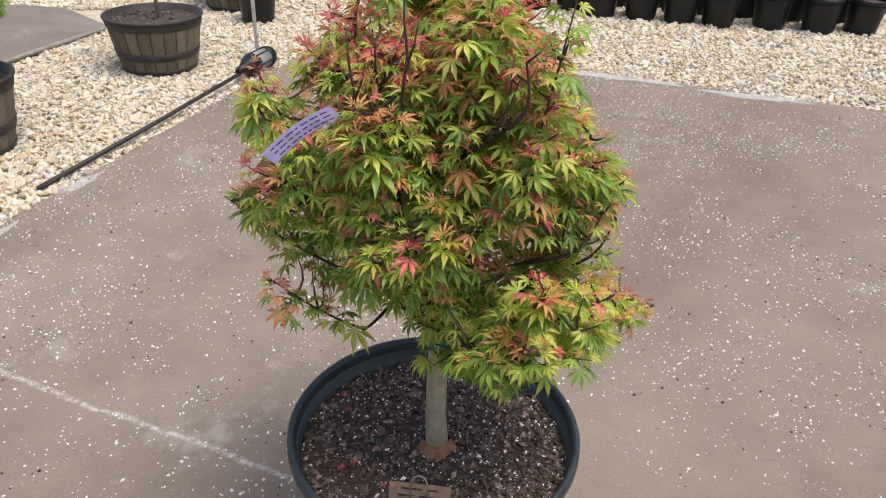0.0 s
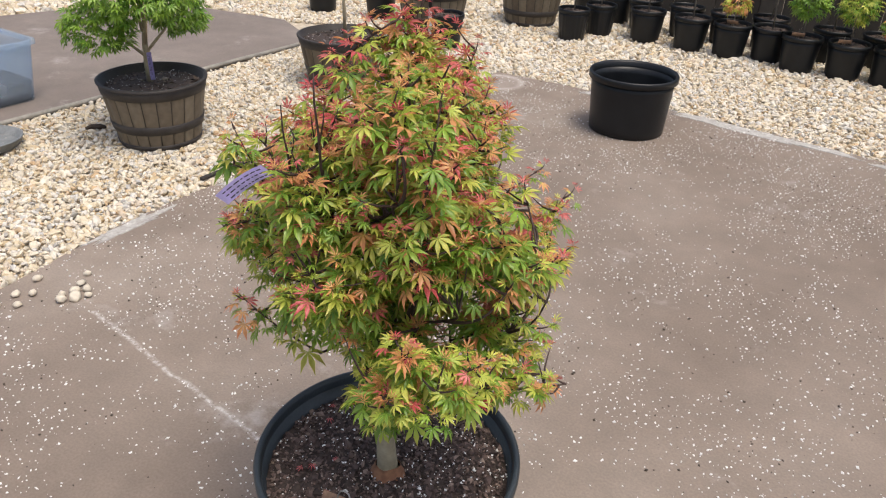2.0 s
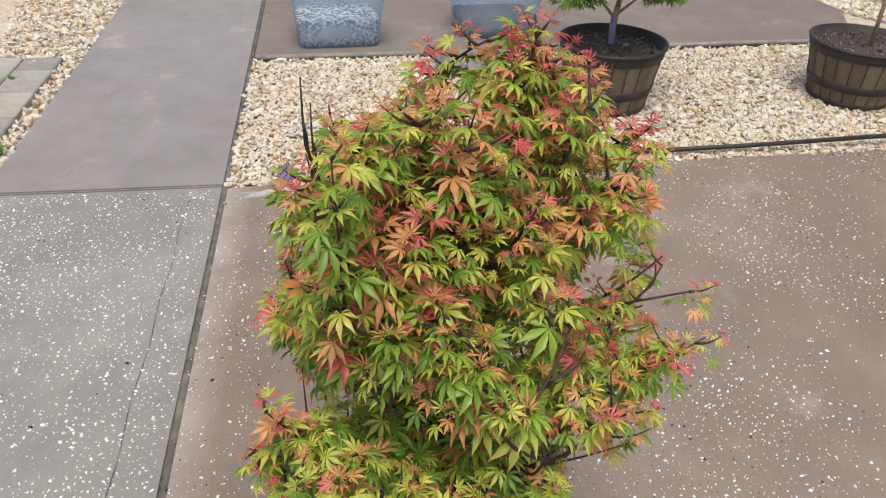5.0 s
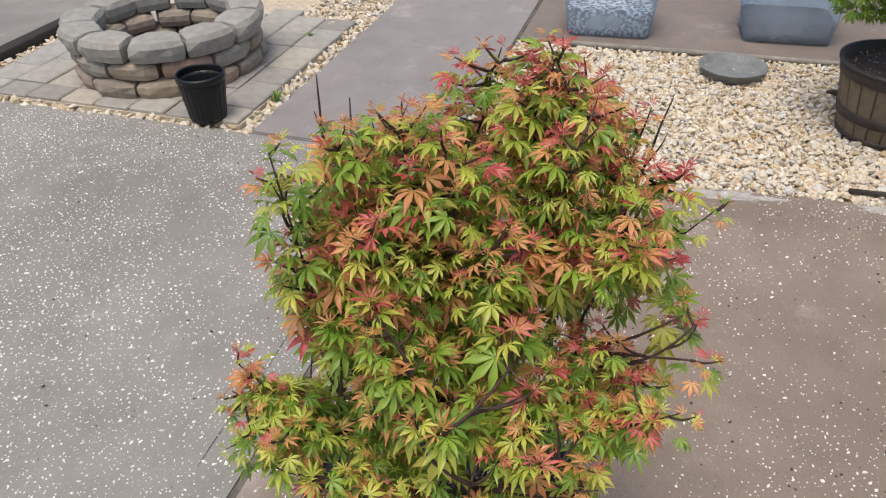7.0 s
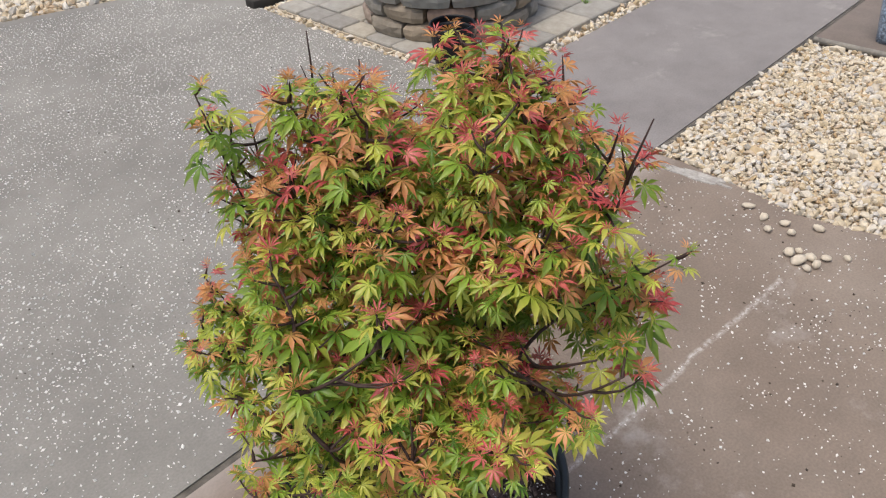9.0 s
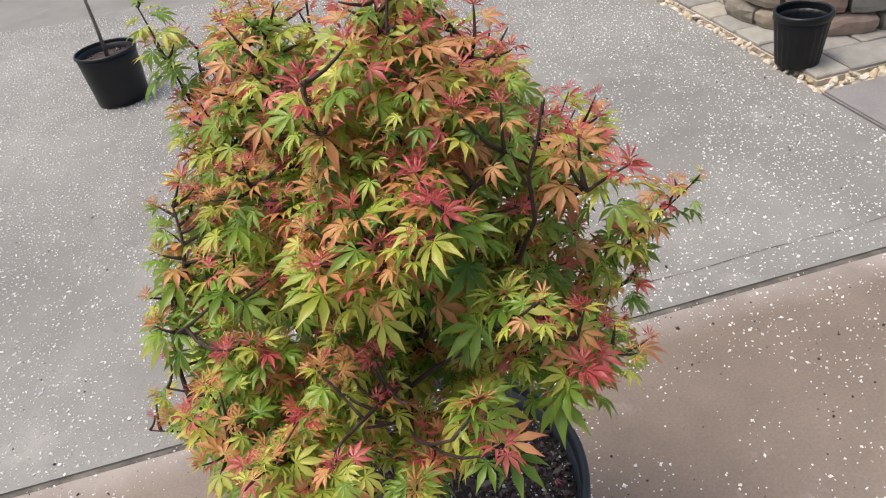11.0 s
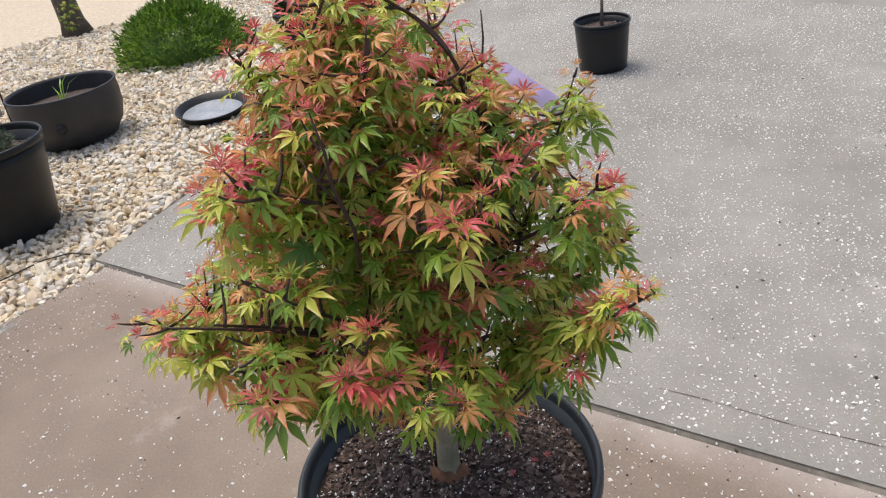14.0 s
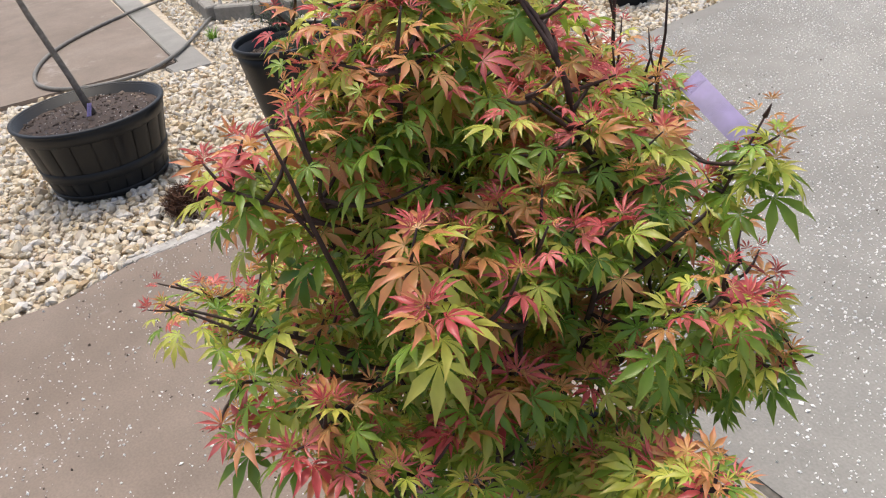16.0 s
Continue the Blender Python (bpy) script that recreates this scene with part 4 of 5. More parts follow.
# ---- barrel planters ----
def barrel(at, r_top, r_base, h, label, rz=0.0, staves=22, wood=True):
    b = thing("barrel_planter", at, label, "planter", "barrel planters", rz)
    mat = STAVE if wood else BLACK
    band = HOOP if wood else BLACK
    groove = -0.004 if wood else -0.0018
    def rad(u):
        return r_base + (r_top - r_base) * (u ** 0.85)
    me = None
    for k in range(staves):
        if me is None:
            bm = bmesh.new()
            w = 2 * math.pi / staves
            cols = []
            for du, off in ((-0.47, groove), (-0.40, 0.0), (0.0, 0.0015), (0.40, 0.0), (0.47, groove)):
                cols.append([bm.verts.new(((rad(i / 6) + off) * math.cos(w * du), (rad(i / 6) + off) * math.sin(w * du), h * i / 6)) for i in range(7)])
            for a, c in zip(cols, cols[1:]):
                for i in range(6):
                    bm.faces.new((a[i], c[i], c[i + 1], a[i + 1]))
            me = mesh_of("stave", bm, mat)
        ob = new("stave", me)
        ob.parent = b
        ob.matrix_basis = pose(0, 0, 0, 0, 0, 360 * k / staves)
    part("liner", lathe([(0, 0.004), (r_base - 0.006, 0.004)] + [(rad(u) - 0.006, h * u) for u in (0.25, 0.5, 0.75, 0.99)] + [(rad(0.99) - 0.010, h * 0.99), (rad(0.7) - 0.014, h * 0.7), (0, h * 0.68)], 48), band, b)
    for u0, u1 in ((0.02, 0.10), (0.28, 0.42), (0.82, 0.985)):
        part("hoop", lathe([(rad(u0) + 0.001, h * u0), (rad(u0) + 0.005, h * u0 + 0.002), (rad(u1) + 0.005, h * u1 - 0.002), (rad(u1) + 0.001, h * u1)], 56), band, b, "dark band")
    part("rim", lathe([(rad(1) + 0.008, h * 0.965), (rad(1) + 0.010, h), (rad(1) - 0.006, h + 0.002), (rad(1) - 0.010, h * 0.95)], 56), band, b, "dark rim")
    bm = lathe([(0, h * 0.91), (r_top * 0.5, h * 0.905), (r_top - 0.02, h * 0.875)], 32)
    for v in bm.verts:
        v.co.z += 0.006 * noise.noise(v.co * 30)
    part("soil", bm, SOIL, b, "dark bark soil")
    chips(b, r_top - 0.03, h * 0.905)
    n = 120
    q = rng.uniform(0, 1, (n, 2))
    rr = (r_top - 0.03) * np.sqrt(q[:, 0])
    p = np.column_stack([rr * np.cos(q[:, 1] * 6.283), rr * np.sin(q[:, 1] * 6.283), np.full(n, h * 0.91)])
    part("perlite", scatter("perlite", p, 0.0022, [PERLITE], "oct", 0.8, 0.3, 0.5, False), None, b)["kind"] = "stuff"
    return b


def leaf_cloud(rnd, center, radii, count, size, colour):
    out = []
    for _ in range(count):
        d = Vector((rnd.gauss(0, 1), rnd.gauss(0, 1), rnd.gauss(0, 1))).normalized() * (rnd.uniform(0.35, 1) ** 0.6)
        at = Vector(center) + Vector((d.x * radii[0], d.y * radii[1], d.z * radii[2]))
        h = math.atan2(d.y, d.x) + rnd.uniform(-0.9, 0.9)
        out.append((tuple(at), leaf_matrix((0, 0, 0), h, rnd.uniform(-0.9, 0.4), rnd.uniform(-0.6, 0.6), size * rnd.uniform(0.7, 1.3)), colour if isinstance(colour, int) else rnd.choice(colour)))
    return out


LEAFMATS = [GREEN, LIME, BRONZE, RED, BRIGHT]


def small_tree(at, trunk, limbs, clumps, label, name="maple_tree", bark=None, radii=None):
    """trunk: points; limbs: lists of points; clumps: (centre, radii, count, size, colour)."""
    t = thing(name, at, label, "tree")
    k = len(trunk)
    part("trunk", tube(trunk, radii or [0.018 - 0.010 * i / (k - 1) for i in range(k)], 10), bark or BARK, t)
    for pts in limbs:
        part("branch", tube(pts, [0.009 - 0.006 * i / (len(pts) - 1) for i in range(len(pts))], 6), bark or BARK, t)
    r2 = random.Random(len(clumps) + k)
    leaves = []
    for c in clumps:
        leaves += leaf_cloud(r2, *c)
    if leaves:
        part("foliage", join_leaves("foliage", leaves, LEAFMATS), None, t)["kind"] = "stuff"
    return t


barrel((2.60, -1.24, -0.004), 0.257, 0.195, 0.33, "weathered half-barrel planter with dark hoops, holding a green maple", 8)
small_tree((2.62, -1.24, 0.30), [(0, 0, 0), (-0.01, 0.01, 0.08), (0.015, -0.01, 0.18), (0.0, -0.02, 0.30), (0.02, 0.0, 0.5), (0.0, 0.0, 0.7)],
           [[(0, 0, 0.12), (0.05, 0.09, 0.22), (0.05, 0.2, 0.36)], [(0, 0, 0.14), (-0.03, -0.1, 0.24), (0.0, -0.22, 0.36)], [(0.01, -0.01, 0.18), (-0.10, 0.04, 0.3), (-0.2, 0.1, 0.42)], [(0.0, 0.0, 0.25), (0.12, -0.05, 0.36), (0.2, -0.1, 0.5)]],
           [((0.02, 0.22, 0.30), (0.17, 0.16, 0.13), 260, 0.042, (4, 4, 4, 0)), ((-0.02, -0.20, 0.32), (0.16, 0.15, 0.12), 240, 0.042, (4, 4, 4, 0)), ((-0.10, 0.06, 0.45), (0.26, 0.26, 0.16), 420, 0.042, (4, 4, 0)), ((0.1, -0.05, 0.52), (0.28, 0.28, 0.18), 420, 0.042, (4, 4, 0)), ((0, 0.0, 0.75), (0.3, 0.3, 0.25), 400, 0.045, (4, 4, 0))],
           "bright green lace-leaf maple growing in a half barrel")
strip_tag("plant_label", (2.52, -1.19, 0.47), (2.53, -1.20, 0.33), 0.022, "lilac strip label hanging on the green maple", 0.0, 2, (-0.9, 0.35, 0.1))
barrel((2.60, -2.60, -0.004), 0.265, 0.20, 0.31, "weathered half-barrel planter with dark hoops and one thin stem", 31)
small_tree((2.58, -2.62, 0.28), [(0, 0, 0), (0.005, 0.0, 0.2), (-0.01, 0.01, 0.5), (0.0, 0.0, 0.9)], [], [((0, 0, 0.95), (0.2, 0.2, 0.15), 160, 0.04, (4, 0))], "thin bare-stemmed young maple in a half barrel", radii=[0.012, 0.010, 0.009, 0.006])
barrel((3.05, -4.15, -0.004), 0.29, 0.22, 0.34, "weathered half-barrel planter behind the pebble path", 50)
barrel((2.62, -5.0, -0.004), 0.27, 0.21, 0.32, "dark weathered half-barrel planter near the nursery pots", 70)
barrel((-2.79, -0.26, -0.004), 0.305, 0.235, 0.33, "black ribbed half-barrel planter with a slim trunk", 15, wood=False)
small_tree((-2.77, -0.25, 0.30), [(0.0, 0.0, 0), (-0.03, -0.03, 0.16), (-0.08, -0.09, 0.42), (-0.12, -0.15, 0.75)], [], [((-0.14, -0.18, 0.9), (0.2, 0.2, 0.12), 130, 0.045, (2, 3, 0))], "slim grey trunk rising from a black planter", bark=GREYBARK, radii=[0.016, 0.013, 0.012, 0.008])
strip_tag("plant_label", (-2.72, -0.25, 0.36), (-2.69, -0.27, 0.315), 0.02, "lilac tag at the foot of the slim trunk", 0.0, 1, (0.6, -0.4, 0.6))

# ---- empty tub ----
round_pot("nursery_tub", 0.228, 0.208, 0.330, BLACK, "empty large black plastic tub on the patio", "plant pot", (0.815, -3.05, 0), soil=False, lip=0.016, band=0.034, seg=72)

# ---- torch lying on the pebbles ----
torch = thing("solar_torch", (1.99, -1.02, 0.0), "solar garden torch with a dark rod lying on the pebbles", "garden light", rz=-89.0)
part("rod", tube([(0, 0, 0.018), (0.7, 0, 0.028), (1.5, 0, 0.05)], 0.0105, 10), HOOP, torch, "dark metal rod")
bm = lathe([(0.0, 0.0), (0.012, 0.0), (0.022, 0.05), (0.045, 0.10), (0.050, 0.13), (0.046, 0.14)], 20)
bmesh.ops.transform(bm, matrix=pose(1.48, 0, 0.068, 0, 90, 0) @ Matrix.Scale(1.25, 4), verts=bm.verts)
part("cup", bm, BLACK, torch, "black plastic cup")
bm = lathe([(0.0, 0.138), (0.040, 0.138), (0.043, 0.16), (0.043, 0.24), (0.0, 0.245)], 20)
bmesh.ops.transform(bm, matrix=pose(1.48, 0, 0.068, 0, 90, 0) @ Matrix.Scale(1.25, 4), verts=bm.verts)
diffuser = part("diffuser", bm, GLASS, torch, "pale translucent diffuser")
for k in range(6):
    a = math.pi * k / 3
    part("rib", tube([(1.655, 0.057 * math.cos(a), 0.068 + 0.057 * math.sin(a)), (1.785, 0.057 * math.cos(a), 0.068 + 0.057 * math.sin(a))], 0.004, 5), BLACK, diffuser)
bm = lathe([(0.0, 0.238), (0.046, 0.238), (0.050, 0.25), (0.046, 0.275), (0.02, 0.285), (0, 0.286)], 20)
bmesh.ops.transform(bm, matrix=pose(1.48, 0, 0.068, 0, 90, 0) @ Matrix.Scale(1.25, 4), verts=bm.verts)
part("cap", bm, BLACK, torch, "black end cap")
pole = thing("garden_pole", (2.16, -2.95, -0.02), "slender white metal pole standing in the pebbles", "pole")
part("shaft", tube([(0, 0, 0), (0.01, -0.01, 0.6), (0.02, -0.02, 1.9)], 0.0115, 10), WHITEPLASTIC, pole)
part("sleeve", tube([(0.008, -0.008, 0.50), (0.009, -0.009, 0.56)], 0.0135, 10), BLACK, pole, "black sleeve")


# ---- storage bins and saucer ----
SPECKLED, sn, sl, sb = shader("speckled_grit", 0.9)
sl.new(ramp(sn, sl, noise_node(sn, sl, 55, 3), [(0.42, (0.05, 0.052, 0.058)), (0.50, (0.34, 0.35, 0.36)), (0.58, (0.88, 0.88, 0.87))]), sb.inputs["Base Color"])


def storage_bin(at, rz, label, ballast, grit):
    b = thing("storage_bin", at, label, "storage bin", "bins on the pad", rz)
    L, W, H = 0.54, 0.40, 0.34
    def shell(bm, l0, w0, l1, w1, z0, z1, r=0.05, flip=False):
        rings = []
        for i in range(7):
            u = i / 6
            l, w, z = l0 + (l1 - l0) * u, w0 + (w1 - w0) * u, z0 + (z1 - z0) * u
            ring = []
            for cx, cy, a0 in ((1, 1, 0), (-1, 1, 90), (-1, -1, 180), (1, -1, 270)):
                for k in range(4):
                    a = radians(a0 + 30 * k)
                    ring.append(bm.verts.new((cx * (l / 2 - r) + r * math.cos(a), cy * (w / 2 - r) + r * math.sin(a), z)))
            rings.append(ring)
        for a, c in zip(rings, rings[1:]):
            for k in range(16):
                bm.faces.new((a[k], a[(k + 1) % 16], c[(k + 1) % 16], c[k]))
        return rings
    bm = bmesh.new()
    outer = shell(bm, L * 0.86, W * 0.84, L, W, 0.0, H)
    inner = shell(bm, L * 0.86 - 0.008, W * 0.84 - 0.008, L - 0.008, W - 0.008, 0.005, H)
    for k in range(16):
        bm.faces.new((outer[-1][k], outer[-1][(k + 1) % 16], inner[-1][(k + 1) % 16], inner[-1][k]))
    bm.faces.new(outer[0][::-1])
    bm.faces.new(inner[0])
    bmesh.ops.recalc_face_normals(bm, faces=bm.faces)
    part("tub", bm, BIN, b, "cloudy clear plastic tub")
    bm = bmesh.new()
    a = shell(bm, L + 0.03, W + 0.03, L + 0.03, W + 0.03, H - 0.022, H + 0.004)
    c = shell(bm, L - 0.006, W - 0.006, L - 0.006, W - 0.006, H - 0.022, H + 0.004)
    for ra, rc in ((a[0], c[0]), (a[-1], c[-1])):
        for k in range(16):
            bm.faces.new((ra[k], ra[(k + 1) % 16], rc[(k + 1) % 16], rc[k]))
    bmesh.ops.recalc_face_normals(bm, faces=bm.faces)
    part("rim", bm, BIN, b)
    bm = bmesh.new()
    rings = shell(bm, L * 0.86 - 0.014, W * 0.84 - 0.014, L * 0.9 - 0.012, W * 0.88 - 0.012, 0.008, ballast)
    bm.faces.new(rings[0][::-1])
    bm.faces.new(rings[-1])
    part("contents", bm, grit, b, "grit in the bottom")
    return b


storage_bin((3.62, 0.09, 0.012), 94, "cloudy clear plastic storage bin with dark and white grit", 0.155, SPECKLED)
storage_bin((3.75, -0.88, 0.012), 93, "cloudy clear plastic storage bin with dark grit", 0.11, plain("dark_grit", (0.02, 0.021, 0.025), (0.10, 0.10, 0.11), 30, 0.9, 0, 90, 0.8))


def saucer(at, r, label, floor, tilt=(0, 0), dish=GREYDISH):
    s = thing("plant_saucer", at, label, "saucer")
    s.matrix_basis = pose(*at, tilt[0], tilt[1], 0)
    part("dish", lathe([(0, 0.004), (r * 0.86, 0.0), (r * 0.9, 0.006), (r, 0.042), (r + 0.006, 0.044), (r + 0.005, 0.049), (r - 0.006, 0.048), (r * 0.88, 0.011), (r * 0.86, 0.009)], 56), dish, s, "round plastic dish")
    part("floor", lathe([(r * 0.862, 0.0095), (r * 0.5, 0.011), (0, 0.011)], 40), floor, s)
    return s


saucer((3.11, -0.60, 0.004), 0.165, "grey plastic plant saucer lying on white pebbles", GREYDISH)
saucer((-2.95, 2.02, 0.012), 0.205, "dark round saucer with a pale floor on pebbles", WATER, (3, 4), BLACK)
ob = part("bark_piece", tube([(-0.05, 0, 0), (-0.02, 0.005, 0.006), (0.02, -0.004, 0.008), (0.05, 0.002, 0.002)], [0.008, 0.016, 0.014, 0.006], 7), SPECK)
ob.matrix_basis = pose(2.94, -1.08, 0.012, 0, 0, 60)
tagged(ob, "dark piece of bark on the white pebbles", "bark")

# ---- fire pit ----
PIT = (2.48, 2.29)


def wall_block(r0, r1, h, arc, mat):
    """A tumbled wedge block, worn edges and rough face."""
    bm = bmesh.new()
    n = 5
    for zi in range(4):
        for ri in range(3):
            for ai in range(n):
                r, a, z = r0 + (r1 - r0) * ri / 2, arc * (ai / (n - 1) - 0.5), h * zi / 3
                edge = (zi in (0, 3)) + (ai in (0, n - 1)) + (ri in (0, 2))
                sh = 0.0 if edge < 2 else 0.014 * (edge - 1)
                if ri == 2:
                    r -= sh
                    r += 0.012 * noise.noise((a * 11 + r1 * 90, z * 30, 2.0))
                elif ri == 0:
                    r += sh
                if ai in (0, n - 1):
                    a *= 1 - sh / (r1 * arc)
                if zi == 3:
                    z -= sh * 0.7
                bm.verts.new((r * math.cos(a), r * math.sin(a), z))
    bm.verts.ensure_lookup_table()
    def id3(zi, ri, ai):
        return bm.verts[(zi * 3 + ri) * n + ai]
    for zi in range(3):
        for ai in range(n - 1):
            bm.faces.new((id3(zi, 2, ai), id3(zi, 2, ai + 1), id3(zi + 1, 2, ai + 1), id3(zi + 1, 2, ai)))
            bm.faces.new((id3(zi, 0, ai + 1), id3(zi, 0, ai), id3(zi + 1, 0, ai), id3(zi + 1, 0, ai + 1)))
        for ri in range(2):
            bm.faces.new((id3(zi, ri, 0), id3(zi, ri + 1, 0), id3(zi + 1, ri + 1, 0), id3(zi + 1, ri, 0)))
            bm.faces.new((id3(zi, ri + 1, n - 1), id3(zi, ri, n - 1), id3(zi + 1, ri, n - 1), id3(zi + 1, ri + 1, n - 1)))
    for ri in range(2):
        for ai in range(n - 1):
            bm.faces.new((id3(3, ri, ai), id3(3, ri + 1, ai), id3(3, ri + 1, ai + 1), id3(3, ri, ai + 1)))
            bm.faces.new((id3(0, ri + 1, ai), id3(0, ri, ai), id3(0, ri, ai + 1), id3(0, ri + 1, ai + 1)))
    return mesh_of("block", bm, mat, smooth=False)


pit = thing("fire_pit", (*PIT, 0.02), "round fire pit of tumbled tan and grey wall blocks", "fire pit")
COUNT = 11
for course, (mat, z, h, r1) in enumerate(((BLOCK, 0.0, 0.092, 0.495), (BLOCK, 0.093, 0.092, 0.49), (CAPSTONE, 0.186, 0.112, 0.515))):
    kinds = [wall_block(r1 - 0.19, r1 + rnd.uniform(-0.006, 0.006), h * rnd.uniform(0.97, 1.0), 2 * math.pi / COUNT * 0.962, mat) for _ in range(4)]
    for k in range(COUNT):
        ob = new("block", kinds[(k * 7 + course) % 4])
        ob.parent = pit
        ob.matrix_basis = pose(rnd.uniform(-0.004, 0.004), rnd.uniform(-0.004, 0.004), z, 0, 0, 360 / COUNT * (k + 0.5 * course) + rnd.uniform(-1, 1) + 12)
part("ash_bed", lathe([(0, 0.03), (0.2, 0.035), (0.345, 0.02)], 32), ASH, pit, "dark sooty floor")

# ---- pavers ----
apron = thing("paver_apron", (0, 0, 0), "apron of worn grey and tan pavers round the fire pit", "paving", kind="structure")
part("bedding", prism([(1.905, 1.575), (3.35, 1.6), (3.35, 3.2), (1.905, 3.2)], -0.02, 0.002, 0), DIRT, apron, smooth=False)


def paver(sx, sy):
    return mesh_of("paver", box((sx - 0.008, sy - 0.008, 0.04), (0, 0, 0), 0.006), PAVER, smooth=False)


def lay(me, x, y):
    ob = new("paver", me)
    ob.parent = apron
    ob.matrix_basis = pose(x, y, 0.0 + rnd.uniform(-0.003, 0.003), rnd.uniform(-0.6, 0.6), rnd.uniform(-0.6, 0.6), rnd.uniform(-0.7, 0.7))


edge_stone, long_stone, square_stone = paver(0.155, 0.20), paver(0.30, 0.20), paver(0.20, 0.20)
for k in range(8):
    lay(edge_stone, 1.985, 1.68 + 0.2 * k)
for r in range(8):
    y, x = 1.68 + 0.2 * r, 2.064
    k = r
    while x < 3.3:
        big = k % 3 != 1
        w = 0.30 if big else 0.20
        lay(long_stone if big else square_stone, x + w / 2, y)
        x += w
        k += 1

# weeds in the gaps
def weed(at, n, ln, label, mat=BRIGHT):
    r2 = random.Random(int(at[0] * 100))
    bm = bmesh.new()
    for _ in range(n):
        a, t = r2.uniform(0, 6.28), r2.uniform(0.2, 0.8)
        l = ln * r2.uniform(0.5, 1.1)
        x0, y0 = r2.uniform(-0.02, 0.02), r2.uniform(-0.02, 0.02)
        d = Vector((math.cos(a) * t, math.sin(a) * t, 1)).normalized()
        s = Vector((-math.sin(a), math.cos(a), 0)) * 0.0035
        p0, p1 = Vector((x0, y0, 0)), Vector((x0, y0, 0)) + d * l * 0.6
        p2 = p1 + (d + Vector((math.cos(a) * 0.5, math.sin(a) * 0.5, -0.4))).normalized() * l * 0.4
        v = [bm.verts.new(p) for p in (p0 - s, p0 + s, p1 + s, p1 - s, p2)]
        bm.faces.new((v[0], v[1], v[2], v[3]))
        bm.faces.new((v[3], v[2], v[4]))
    ob = part("weed", bm, mat)
    ob.location = at
    return tagged(ob, label, "weed", "weeds among the pebbles")


weed((2.22, 1.55, -0.005), 26, 0.07, "small green weed at the paver edge")
weed((3.05, 1.75, -0.005), 40, 0.05, "low green weeds growing beside the pavers")
weed((-2.52, 1.72, -0.01), 34, 0.07, "small leafy green weed in the pebbles")
weed((-4.72, 0.74, -0.01), 50, 0.12, "leafy green weed beside the hose")

# ---- nursery pots ----
round_pot("nursery_pot", 0.106, 0.084, 0.225, BLACK, "ribbed black plastic nursery pot standing on pavers", "plant pot", (1.93, 1.745, 0.012), soil=False, ribs=22, lip=0.006, band=0.03, seg=88)
round_pot("nursery_pot", 0.148, 0.130, 0.27, BLACK, "black nursery pot with a sapling on the driveway", "plant pot", (-0.965, 3.14, 0), 0.05, lip=0.006, band=0.014)
small_tree((-0.965, 3.14, 0.215), [(0, 0, 0), (0.005, 0, 0.2), (0.0, 0.01, 0.5), (0.01, 0, 0.8)], [], [((0, 0, 0.85), (0.15, 0.15, 0.12), 90, 0.04, (2, 3, 0))], "slim sapling standing in a black nursery pot", bark=GREYBARK, radii=[0.010, 0.008, 0.007, 0.005])

ROW_LABEL = "black plastic nursery pot in a row on pebbles"
first = round_pot("nursery_pot", 0.135, 0.112, 0.255, BLACK, ROW_LABEL, "plant pot", (1.23, -5.12, -0.006), 0.03, group="row of nursery pots", lip=0.008, seg=36)
ribbed = round_pot("nursery_pot", 0.122, 0.100, 0.25, BLACK, "ribbed black nursery pot in a row on pebbles", "plant pot", (2.06, -4.72, -0.006), 0.03, group="row of nursery pots", lip=0.006, ribs=20, seg=60)
copy_thing(ribbed, pose(1.98, -5.05, -0.006, 0, 0, 20))
spots = [(1.60, -5.12), (0.92, -5.13), (0.65, -5.22), (0.40, -5.09), (0.09, -5.12), (-0.20, -5.14), (-0.48, -5.16), (-0.85, -5.25), (-1.20, -5.29), (-1.50, -5.40),
         (1.42, -5.50), (1.08, -5.52), (0.76, -5.58), (0.28, -5.5), (-0.05, -5.54), (-0.36, -5.56), (-0.68, -5.58), (-1.02, -5.62), (-1.36, -5.7), (1.78, -5.5), (2.08, -5.6), (2.42, -5.7)]
for k, (x, y) in enumerate(spots):
    copy_thing(first, pose(x, y, -0.006, rnd.uniform(-1.5, 1.5), rnd.uniform(-1.5, 1.5), rnd.uniform(0, 360)))
copy_thing(first, pose(2.66, -3.80, -0.006, 0, 0, 40))
copy_thing(first, pose(4.2, -4.05, -0.006, 0, 0, 40))
copy_thing(first, pose(3.65, -4.2, -0.006, 0, 0, 40))

# plants in the row
def pot_plant(x, y, h, colour, count, spread, seed, label):
    r2 = random.Random(seed)
    t = thing("young_maple", (x, y, 0.225), label, "plant", "young plants in nursery pots")
    stem = [(0, 0, 0), (0.01 * r2.uniform(-1, 1), 0.01, h * 0.5), (0.02 * r2.uniform(-1, 1), 0, h)]
    part("stem", tube(stem, [0.006, 0.005, 0.003], 6), GREYBARK, t)
    if count:
        part("foliage", join_leaves("foliage", leaf_cloud(r2, (0, 0, h * 0.75), (spread, spread, h * 0.35), count * 2, 0.040, colour), LEAFMATS), None, t)["kind"] = "stuff"
    return t


